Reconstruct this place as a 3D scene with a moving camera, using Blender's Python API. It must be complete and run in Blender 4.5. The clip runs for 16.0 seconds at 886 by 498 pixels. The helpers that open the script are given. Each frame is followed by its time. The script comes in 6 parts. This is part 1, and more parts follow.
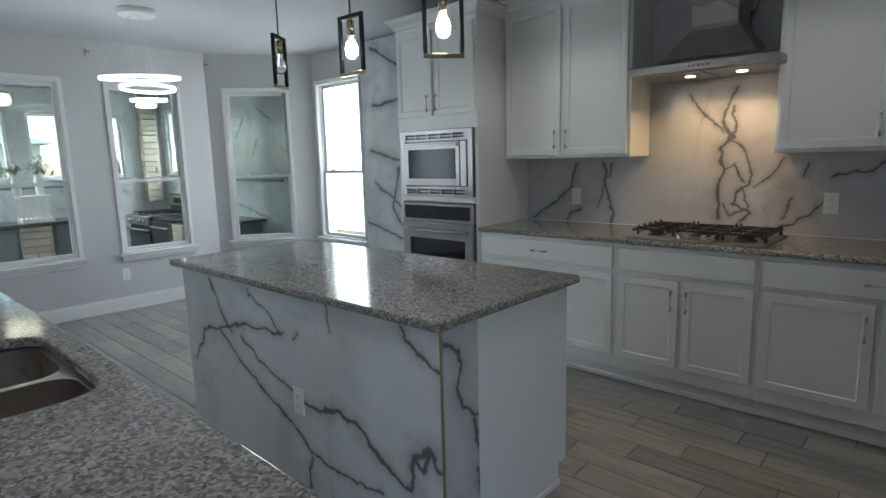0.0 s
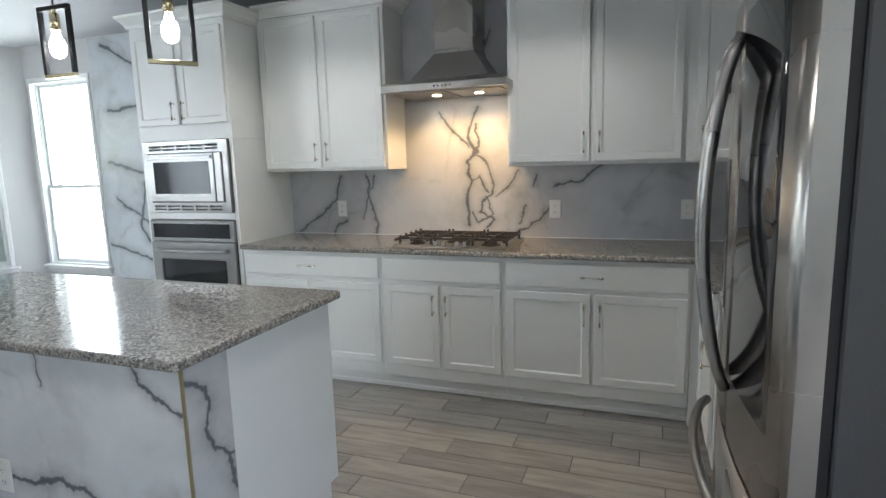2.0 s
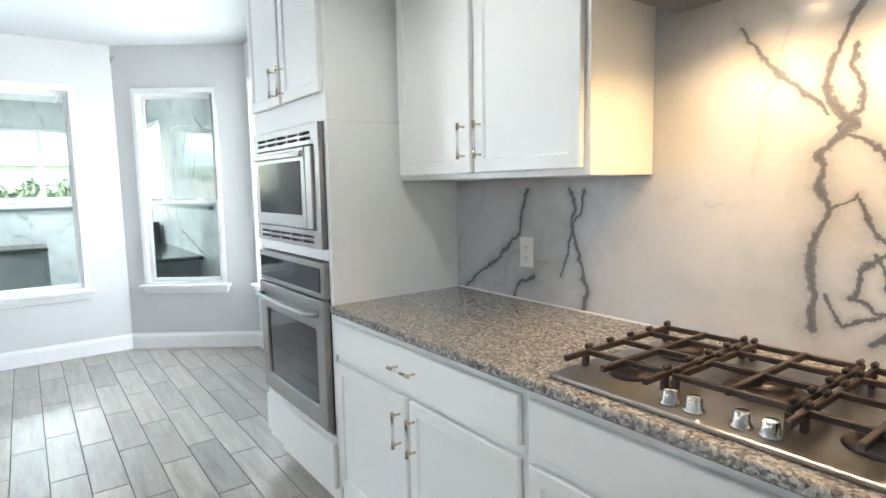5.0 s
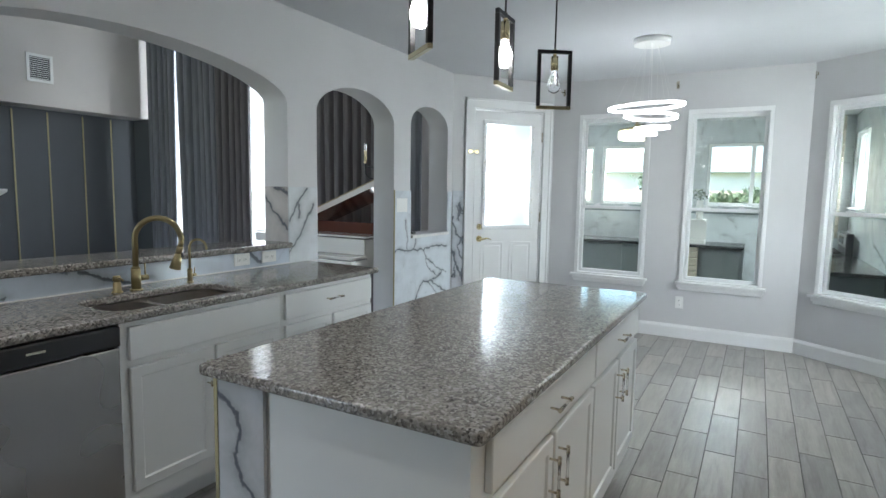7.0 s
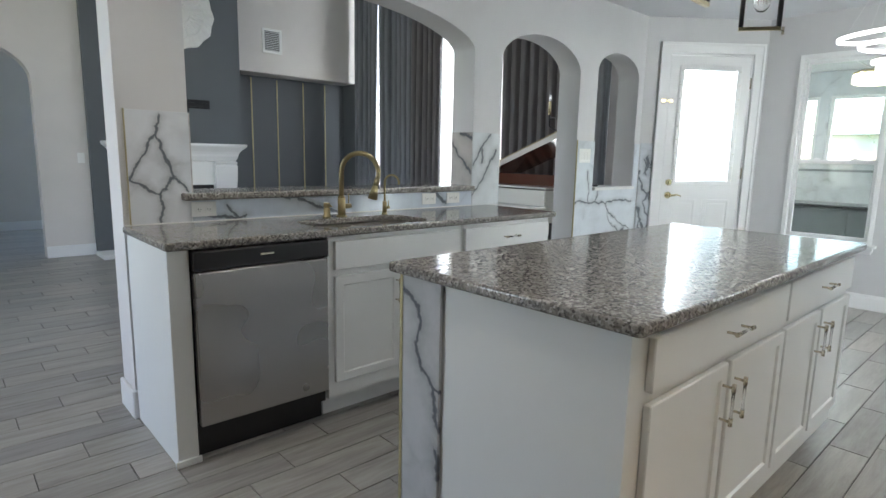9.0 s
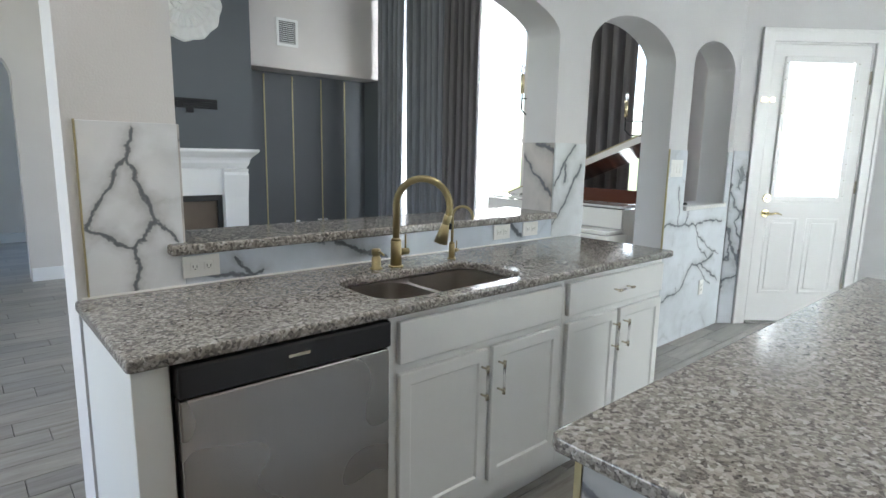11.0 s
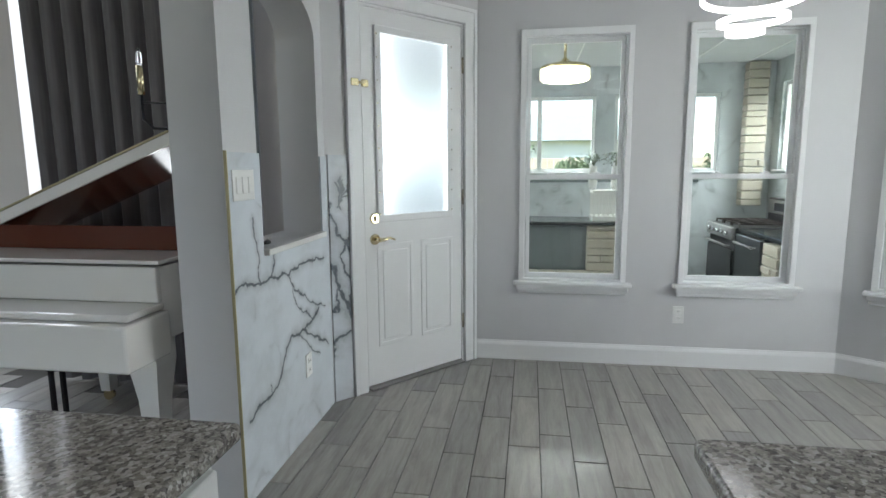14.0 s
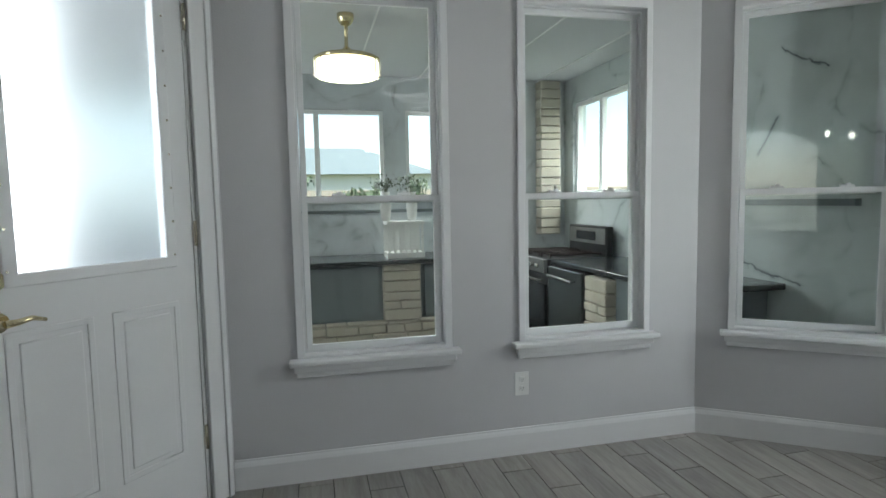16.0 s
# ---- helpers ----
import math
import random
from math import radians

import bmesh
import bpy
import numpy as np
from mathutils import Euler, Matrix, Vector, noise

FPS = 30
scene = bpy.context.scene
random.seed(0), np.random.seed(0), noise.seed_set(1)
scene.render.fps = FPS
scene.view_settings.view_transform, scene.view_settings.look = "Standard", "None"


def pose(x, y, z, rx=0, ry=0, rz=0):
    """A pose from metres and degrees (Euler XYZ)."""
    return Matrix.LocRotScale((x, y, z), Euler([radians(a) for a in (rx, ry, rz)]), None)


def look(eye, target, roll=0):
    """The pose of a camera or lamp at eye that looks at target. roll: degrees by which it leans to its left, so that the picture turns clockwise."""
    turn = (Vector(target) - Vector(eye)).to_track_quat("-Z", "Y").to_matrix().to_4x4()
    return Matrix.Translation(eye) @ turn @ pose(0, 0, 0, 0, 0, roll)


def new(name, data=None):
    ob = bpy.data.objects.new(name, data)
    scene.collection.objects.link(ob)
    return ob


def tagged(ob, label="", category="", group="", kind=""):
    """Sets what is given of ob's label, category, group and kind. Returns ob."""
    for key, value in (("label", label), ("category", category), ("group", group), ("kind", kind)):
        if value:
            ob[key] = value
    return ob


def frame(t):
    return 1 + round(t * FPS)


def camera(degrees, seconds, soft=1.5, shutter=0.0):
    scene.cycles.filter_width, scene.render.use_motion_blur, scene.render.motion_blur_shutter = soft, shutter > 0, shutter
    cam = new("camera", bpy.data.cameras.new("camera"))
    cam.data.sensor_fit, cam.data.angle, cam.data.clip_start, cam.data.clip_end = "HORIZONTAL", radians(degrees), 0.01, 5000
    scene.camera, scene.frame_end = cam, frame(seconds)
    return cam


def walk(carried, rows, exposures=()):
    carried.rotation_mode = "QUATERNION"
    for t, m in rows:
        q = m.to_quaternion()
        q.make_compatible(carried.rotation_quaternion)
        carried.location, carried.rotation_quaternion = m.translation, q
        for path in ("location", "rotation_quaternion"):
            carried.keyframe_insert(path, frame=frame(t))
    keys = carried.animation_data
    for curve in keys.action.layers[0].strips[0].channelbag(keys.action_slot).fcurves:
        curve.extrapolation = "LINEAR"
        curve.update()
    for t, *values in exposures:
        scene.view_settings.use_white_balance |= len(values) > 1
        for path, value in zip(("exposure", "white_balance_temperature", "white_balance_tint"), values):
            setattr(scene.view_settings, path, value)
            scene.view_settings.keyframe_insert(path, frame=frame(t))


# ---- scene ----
cam = camera(76.6, 16.0)
PATH = [
    (0, (6.128, 0.183, 1.409), (4.795, 1.64, 1.093), -1.5),
    (0.5, (6.216, -0.021, 1.433), (5.148, 1.638, 1.104), -1.6),
    (1, (6.255, -0.093, 1.428), (5.374, 1.673, 1.105), -1.7),
    (1.2, (6.275, -0.057, 1.442), (5.439, 1.73, 1.116), -1.6),
    (1.5, (6.243, 0.038, 1.43), (5.491, 1.864, 1.114), -1.8),
    (2, (6.197, 0.266, 1.433), (5.513, 2.12, 1.127), -1.6),
    (2.5, (6.172, 0.578, 1.409), (5.52, 2.447, 1.12), -1.7),
    (3, (6.1, 0.901, 1.403), (5.468, 2.779, 1.132), -1.5),
    (5.5, (5.543, 2.525, 1.37), (3.649, 3.139, 1.176), -0.3),
    (6, (5.809, 2.528, 1.394), (3.822, 2.406, 1.204), 0.4),
    (6.5, (5.927, 2.618, 1.42), (4.045, 1.971, 1.218), 0.8),
    (7, (6.011, 2.728, 1.413), (4.275, 1.758, 1.208), 1.0),
    (7.2, (6.022, 2.783, 1.403), (4.354, 1.7, 1.194), 1.3),
    (7.5, (6.048, 2.846, 1.377), (4.474, 1.631, 1.166), 1.2),
    (8, (6.076, 2.877, 1.303), (4.617, 1.527, 1.087), 1.3),
    (8.5, (6.082, 2.873, 1.253), (4.696, 1.457, 0.978), 1.2),
    (9, (6.07, 2.813, 1.255), (4.741, 1.354, 0.929), 1.2),
    (9.5, (6.036, 2.626, 1.312), (4.756, 1.126, 0.973), 1.3),
    (12, (5.288, 1.464, 1.364), (3.902, 0.062, 1.026), 0.6),
    (12.5, (5.02, 1.308, 1.354), (3.368, 0.23, 1.027), 0.4),
    (13, (4.684, 1.211, 1.344), (2.831, 0.531, 1.022), -0.2),
    (13.5, (4.337, 1.154, 1.348), (2.418, 0.689, 1.033), -0.3),
    (14, (3.941, 1.112, 1.349), (1.986, 0.808, 1.06), -0.4),
    (14.5, (3.545, 1.139, 1.361), (1.576, 0.914, 1.092), -0.7),
    (15, (3.205, 1.11, 1.351), (1.226, 0.962, 1.103), -0.9),
    (15.5, (2.893, 1.085, 1.319), (0.907, 1.163, 1.097), -0.9),
    (16, (2.627, 1.118, 1.261), (0.687, 1.576, 1.091), -1.1),
]
EXPOSURES = [(0, 1.64, 6100, 8), (1, 2.32, 6150, 9), (2, 2.72, 6200, 9), (3.2, 3.25, 6250, 9), (5.5, 3.1, 6250, 9), (6.2, 2.75, 6250, 8), (7, 2.3, 6250, 8), (8, 2.36, 6350, 9), (8.6, 2.48, 6400, 9), (9.5, 2.5, 6550, 9), (12, 2.92, 6500, 9), (14, 2.02, 6500, 9), (16, 1.4, 6500, 8)]
walk(cam, [(t, look(eye, target, roll)) for t, eye, target, roll in PATH], EXPOSURES)

# ---- light ----
H = 2.58
world = bpy.data.worlds.new("world")
scene.world = world
world.use_nodes = True
wn = world.node_tree
sky = wn.nodes.new("ShaderNodeTexSky")
sky.sky_type, sky.sun_disc = "NISHITA", False
sky.sun_elevation, sky.sun_rotation = radians(61), radians(113)
wn.links.new(sky.outputs[0], wn.nodes["Background"].inputs[0])
wn.nodes["Background"].inputs[1].default_value = 0.15


def lamp(name, kind, m, power, color=(1, 1, 1), size=0.1, size_y=None, spot=None, angle=None):
    d = bpy.data.lights.new(name, kind)
    d.energy, d.color = power, color
    if kind == "AREA":
        d.shape, d.size, d.size_y = "RECTANGLE", size, size_y or size
    elif kind == "SUN":
        d.angle = radians(angle)
    else:
        d.shadow_soft_size = size
    if kind == "SPOT":
        d.spot_size, d.spot_blend = radians(spot), 0.6
    ob = new(name, d)
    ob.matrix_world = m
    return ob


lamp("sun", "SUN", look((7, -3, 14), (0, 0, 0)), 4.0, (1, 0.96, 0.9), angle=1.0)
DAY = (0.93, 0.97, 1.0)
# Area lamps added just outside the windows stand in for sky light.
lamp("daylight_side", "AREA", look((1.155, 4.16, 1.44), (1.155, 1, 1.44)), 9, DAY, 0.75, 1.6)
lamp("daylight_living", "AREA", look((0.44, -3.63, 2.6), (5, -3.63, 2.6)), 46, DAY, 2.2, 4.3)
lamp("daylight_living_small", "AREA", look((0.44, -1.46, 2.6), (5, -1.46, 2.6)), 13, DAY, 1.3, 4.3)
# Fill lamp at an assumed entry opening; no window is seen there.
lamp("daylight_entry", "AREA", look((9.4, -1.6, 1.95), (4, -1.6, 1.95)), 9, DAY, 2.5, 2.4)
# Extra area lamps outdoors strengthen the sky light for sunroom and door.
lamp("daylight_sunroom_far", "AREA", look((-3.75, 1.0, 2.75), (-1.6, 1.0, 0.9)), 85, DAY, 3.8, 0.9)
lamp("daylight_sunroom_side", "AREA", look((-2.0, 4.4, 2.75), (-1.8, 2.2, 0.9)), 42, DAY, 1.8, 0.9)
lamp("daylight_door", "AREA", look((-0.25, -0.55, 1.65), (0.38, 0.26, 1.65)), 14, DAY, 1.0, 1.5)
# Unseen ceiling spots added to fill the kitchen; only a warm glow hints at one.
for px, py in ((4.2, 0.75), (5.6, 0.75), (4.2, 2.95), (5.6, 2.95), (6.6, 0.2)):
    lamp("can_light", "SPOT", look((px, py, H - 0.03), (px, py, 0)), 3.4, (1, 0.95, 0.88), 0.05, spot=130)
for px in (4.91, 5.19):
    lamp("hood_light", "SPOT", look((px, 3.72, 1.845), (px, 3.88, 0)), 2.4, (1, 0.64, 0.30), 0.02, spot=140)

# ---- materials ----


class Mat:
    """A small wrapper that makes node materials shorter to write."""

    def __init__(self, name, color=(0.8, 0.8, 0.8), rough=0.5, metal=0.0, **inputs):
        self.m = bpy.data.materials.new(name)
        self.m.use_nodes = True
        self.t = self.m.node_tree
        self.b = self.t.nodes["Principled BSDF"]
        self.b.inputs["Base Color"].default_value = (*color, 1)
        self.b.inputs["Roughness"].default_value = rough
        self.b.inputs["Metallic"].default_value = metal
        for key, value in inputs.items():
            self.b.inputs[key.replace("_", " ")].default_value = value
        self.coords = None

    def node(self, kind, **props):
        n = self.t.nodes.new(kind)
        for key, value in props.items():
            if key == "operation":
                n.operation = value
            elif key == "blend_type":
                n.blend_type = value
            elif key == "feature":
                n.feature = value
            elif key == "data_type":
                n.data_type = value
        return n

    def link(self, a, b):
        self.t.links.new(a, b)

    def position(self, scale=(1, 1, 1), generated=False):
        c = self.node("ShaderNodeTexCoord")
        mp = self.node("ShaderNodeMapping")
        mp.inputs["Scale"].default_value = scale
        if generated:
            self.link(c.outputs["Object"], mp.inputs[0])
        else:
            g = self.node("ShaderNodeNewGeometry")
            self.link(g.outputs["Position"], mp.inputs[0])
        return mp.outputs[0]

    def noise(self, vec, scale, detail=3, rough=0.55, distort=0.0):
        n = self.node("ShaderNodeTexNoise")
        self.link(vec, n.inputs["Vector"])
        n.inputs["Scale"].default_value = scale
        n.inputs["Detail"].default_value = detail
        n.inputs["Roughness"].default_value = rough
        n.inputs["Distortion"].default_value = distort
        return n

    def ramp(self, fac, stops, smooth=False):
        r = self.node("ShaderNodeValToRGB")
        self.link(fac, r.inputs[0])
        e = r.color_ramp.elements
        while len(e) < len(stops):
            e.new(0.5)
        for el, (p, c) in zip(e, stops):
            el.position = p
            el.color = (*c, 1) if len(c) == 3 else c
        if smooth:
            r.color_ramp.interpolation = "EASE"
        return r.outputs[0]

    def mix(self, a, b, fac, blend="MIX"):
        n = self.node("ShaderNodeMix", data_type="RGBA", blend_type=blend)
        for sock, value in ((n.inputs[6], a), (n.inputs[7], b), (n.inputs[0], fac)):
            if isinstance(value, (int, float)):
                sock.default_value = value
            elif isinstance(value, tuple):
                sock.default_value = (*value, 1)
            else:
                self.link(value, sock)
        return n.outputs[2]

    def math(self, op, a, b=0.0):
        n = self.node("ShaderNodeMath", operation=op)
        for sock, value in ((n.inputs[0], a), (n.inputs[1], b)):
            if isinstance(value, (int, float)):
                sock.default_value = value
            else:
                self.link(value, sock)
        return n.outputs[0]

    def color(self, out):
        self.link(out, self.b.inputs["Base Color"])

    def bump(self, out, strength=0.2, dist=0.002):
        n = self.node("ShaderNodeBump")
        n.inputs["Strength"].default_value = strength
        n.inputs["Distance"].default_value = dist
        self.link(out, n.inputs["Height"])
        self.link(n.outputs[0], self.b.inputs["Normal"])

    def roughness(self, out, lo, hi):
        n = self.node("ShaderNodeMapRange")
        self.link(out, n.inputs[0])
        n.inputs[3].default_value, n.inputs[4].default_value = lo, hi
        self.link(n.outputs[0], self.b.inputs["Roughness"])


def paint(name, color, rough=0.6, peel=0.15, vary=0.04):
    m = Mat(name, color, rough)
    p = m.position()
    big = m.noise(p, 1.3, 4)
    lo = tuple(c * (1 - vary) for c in color)
    hi = tuple(min(1, c * (1 + vary)) for c in color)
    m.color(m.ramp(big.outputs[0], [(0.3, lo), (0.7, hi)]))
    fine = m.noise(p, 160, 2)
    m.bump(fine.outputs[0], peel, 0.002)
    m.roughness(big.outputs[0], rough - 0.08, rough + 0.05)
    return m.m


WALL = paint("wall_paint", (0.60, 0.595, 0.60), 0.55, 0.35)
CEIL = paint("ceiling_paint", (0.62, 0.63, 0.65), 0.8, 0.5)
TRIM = paint("trim_paint", (0.80, 0.80, 0.80), 0.35, 0.05, 0.02)
CAB = paint("cabinet_paint", (0.76, 0.77, 0.76), 0.38, 0.06, 0.02)
CABIN = paint("cabinet_inside", (0.62, 0.5, 0.34), 0.5, 0.05)
DARKWALL = paint("dark_grey_paint", (0.105, 0.115, 0.125), 0.6, 0.4)
# The beige tint carries the living room's warm light in the paint colour.
LIVWALL = paint("living_wall_paint", (0.64, 0.605, 0.575), 0.6, 0.4)
VINYL = paint("window_vinyl", (0.78, 0.79, 0.79), 0.35, 0.02, 0.02)
PLASTIC = Mat("white_plastic", (0.82, 0.82, 0.8), 0.3).m
DARKPLASTIC = Mat("black_plastic", (0.015, 0.015, 0.017), 0.3).m
CAULK = Mat("caulk", (0.75, 0.75, 0.74), 0.5).m


def granite(name):
    m = Mat(name, rough=0.12)
    p = m.position()
    warp = m.noise(p, 30, 2)
    add = m.node("ShaderNodeVectorMath", operation="MULTIPLY_ADD")
    m.link(warp.outputs["Color"], add.inputs[0])
    add.inputs[1].default_value = (0.012, 0.012, 0.012)
    m.link(p, add.inputs[2])
    v = m.node("ShaderNodeTexVoronoi")
    m.link(add.outputs[0], v.inputs["Vector"])
    v.inputs["Scale"].default_value = 135
    sep = m.node("ShaderNodeSeparateColor")
    m.link(v.outputs["Color"], sep.inputs[0])
    base = m.ramp(sep.outputs[0], [(0.0, (0.05, 0.045, 0.042)), (0.17, (0.105, 0.094, 0.084)), (0.40, (0.20, 0.182, 0.160)), (0.62, (0.295, 0.273, 0.245)), (0.85, (0.40, 0.38, 0.352)), (1.0, (0.50, 0.485, 0.46))])
    v2 = m.node("ShaderNodeTexVoronoi")
    m.link(add.outputs[0], v2.inputs["Vector"])
    v2.inputs["Scale"].default_value = 260
    sep2 = m.node("ShaderNodeSeparateColor")
    m.link(v2.outputs["Color"], sep2.inputs[0])
    specks = m.ramp(sep2.outputs[1], [(0.0, (0.022, 0.022, 0.023)), (0.2, (0.087, 0.082, 0.082)), (0.3, (0.229, 0.216, 0.207)), (1.0, (0.361, 0.348, 0.334))])
    big = m.noise(p, 9, 4)
    f = m.ramp(big.outputs[0], [(0.35, (0.2, 0.2, 0.2)), (0.65, (0.407, 0.407, 0.407))])
    m.color(m.mix(base, specks, f))
    m.roughness(sep2.outputs[0], 0.06, 0.16)
    m.bump(sep2.outputs[0], 0.03, 0.0005)
    return m.m


GRANITE = granite("granite")


def marble(name, axes, veins, tone=(0.70, 0.72, 0.75), seed=0.0, dark=(0.10, 0.11, 0.13), free=0.6):
    """Polished marble-look porcelain. axes: the two world axes that span the face. veins: strokes (a0, b0, a1, b1, width) in metres."""
    m = Mat(name, tone, 0.14)
    p = m.position()
    w1 = m.noise(p, 2.6, 6, 0.65)
    w2 = m.noise(p, 14, 4, 0.6)
    wob = []
    for w, k in ((w1, 0.13), (w2, 0.05)):
        sub = m.node("ShaderNodeVectorMath", operation="SUBTRACT")
        m.link(w.outputs["Color"], sub.inputs[0])
        sub.inputs[1].default_value = (0.5, 0.5, 0.5)
        sc = m.node("ShaderNodeVectorMath", operation="SCALE")
        m.link(sub.outputs[0], sc.inputs[0])
        sc.inputs["Scale"].default_value = k
        wob.append(sc.outputs[0])
    a = m.node("ShaderNodeVectorMath", operation="ADD")
    m.link(wob[0], a.inputs[0])
    m.link(wob[1], a.inputs[1])
    b = m.node("ShaderNodeVectorMath", operation="ADD")
    m.link(a.outputs[0], b.inputs[0])
    m.link(p, b.inputs[1])
    sep = m.node("ShaderNodeSeparateXYZ")
    m.link(b.outputs[0], sep.inputs[0])
    u, v = sep.outputs[axes[0]], sep.outputs[axes[1]]
    thick = m.noise(p, 7, 3)
    total = None
    for x0, y0, x1, y1, wd in veins:
        dx, dy = x1 - x0, y1 - y0
        L = math.hypot(dx, dy)
        pu, pv = m.math("SUBTRACT", u, x0), m.math("SUBTRACT", v, y0)
        along = m.math("ADD", m.math("MULTIPLY", pu, dx / L), m.math("MULTIPLY", pv, dy / L))
        across = m.math("ABSOLUTE", m.math("ADD", m.math("MULTIPLY", pu, -dy / L), m.math("MULTIPLY", pv, dx / L)))
        beyond = m.math("MAXIMUM", m.math("SUBTRACT", m.math("ABSOLUTE", m.math("SUBTRACT", along, L / 2)), L / 2), 0.0)
        d = m.math("DIVIDE", m.math("ADD", across, beyond), wd)
        total = d if total is None else m.math("MINIMUM", total, d)
    cloud = m.noise(p, 3.1, 5, 0.6, 0.4)
    base = m.ramp(cloud.outputs[0], [(0.25, tuple(c * 0.80 for c in tone)), (0.5, tone), (0.75, tuple(min(1, c * 1.08) for c in tone))])
    ridge = m.math("ABSOLUTE", m.math("SUBTRACT", m.noise(b.outputs[0], 1.7, 2, 0.4).outputs[0], 0.5))
    faint = m.ramp(ridge, [(0.0, (1, 1, 1)), (0.012, (0.35, 0.35, 0.35)), (0.05, (0, 0, 0))])
    faint = m.mix((0.0, 0.0, 0.0), faint, m.ramp(thick.outputs[0], [(0.4, (0, 0, 0)), (0.7, (free, free, free))]))
    out = m.mix(base, tuple(c * 0.5 for c in tone), faint)
    if total is not None:
        width = m.math("MULTIPLY_ADD", thick.outputs[0], 1.6)
        scaled = m.math("DIVIDE", total, m.math("ADD", m.math("MULTIPLY", thick.outputs[0], 2.2), 0.2))
        halo = m.ramp(m.math("MULTIPLY", scaled, 0.16), [(0.0, (0.7, 0.7, 0.7)), (0.45, (0.22, 0.22, 0.22)), (1.0, (0, 0, 0))])
        core = m.ramp(scaled, [(0.0, (0.9, 0.9, 0.9)), (0.55, (0.75, 0.75, 0.75)), (1.0, (0, 0, 0))])
        out = m.mix(out, tuple(c * 0.45 for c in tone), halo)
        out = m.mix(out, dark, core)
    m.color(out)
    m.roughness(cloud.outputs[0], 0.10, 0.2)
    return m.m


V_ISLAND = [(3.19, 0.4, 3.32, 0.58, 0.006), (3.32, 0.58, 3.51, 0.61, 0.006), (3.51, 0.61, 3.76, 0.69, 0.006), (3.76, 0.69, 3.95, 0.68, 0.006), (3.95, 0.68, 4.07, 0.69, 0.006), (3.43, 0.84, 3.52, 0.7, 0.005), (3.52, 0.7, 3.62, 0.62, 0.005), (3.5, 0.61, 3.72, 0.47, 0.006), (3.72, 0.47, 3.92, 0.37, 0.006), (3.92, 0.37, 4.22, 0.23, 0.006), (4.22, 0.23, 4.4, 0.17, 0.006), (4.4, 0.17, 4.67, 0.2, 0.006), (3.7, 0.62, 3.86, 0.53, 0.004), (3.86, 0.53, 4.03, 0.47, 0.004), (4.03, 0.47, 4.13, 0.44, 0.004), (4.13, 0.44, 4.23, 0.43, 0.009), (4.23, 0.43, 4.43, 0.45, 0.009), (4.43, 0.45, 4.53, 0.43, 0.009), (4.53, 0.43, 4.63, 0.35, 0.009), (4.63, 0.35, 4.76, 0.29, 0.009), (4.76, 0.29, 4.82, 0.27, 0.009), (4.82, 0.27, 4.84, 0.39, 0.012), (4.84, 0.39, 4.93, 0.46, 0.012), (4.93, 0.46, 4.94, 0.41, 0.012), (4.94, 0.41, 5.0, 0.39, 0.012), (4.92, 0.45, 4.89, 0.36, 0.01), (4.89, 0.36, 4.84, 0.4, 0.01), (4.79, 0.86, 4.81, 0.82, 0.006), (4.81, 0.82, 4.94, 0.76, 0.006), (4.94, 0.76, 4.99, 0.73, 0.006), (4.41, 0.89, 4.41, 0.77, 0.003), (3.79, 0.85, 3.97, 0.76, 0.004), (3.97, 0.76, 4.05, 0.69, 0.004), (4.22, 0.23, 4.2, 0.01, 0.005), (4.2, 0.01, 4.27, -0.03, 0.005), (4.13, 0.68, 4.17, 0.71, 0.003)]
V_ISLEND = [(1.42, 0.85, 1.5, 0.79, 0.008), (1.5, 0.79, 1.52, 0.73, 0.008), (1.52, 0.73, 1.49, 0.66, 0.008), (1.49, 0.66, 1.52, 0.59, 0.008), (1.52, 0.59, 1.58, 0.54, 0.008), (1.58, 0.54, 1.6, 0.46, 0.008), (1.6, 0.46, 1.63, 0.37, 0.008), (1.63, 0.37, 1.61, 0.25, 0.008), (1.61, 0.25, 1.64, 0.2, 0.008), (1.58, 0.54, 1.62, 0.53, 0.005), (1.59, 0.34, 1.61, 0.27, 0.012)]
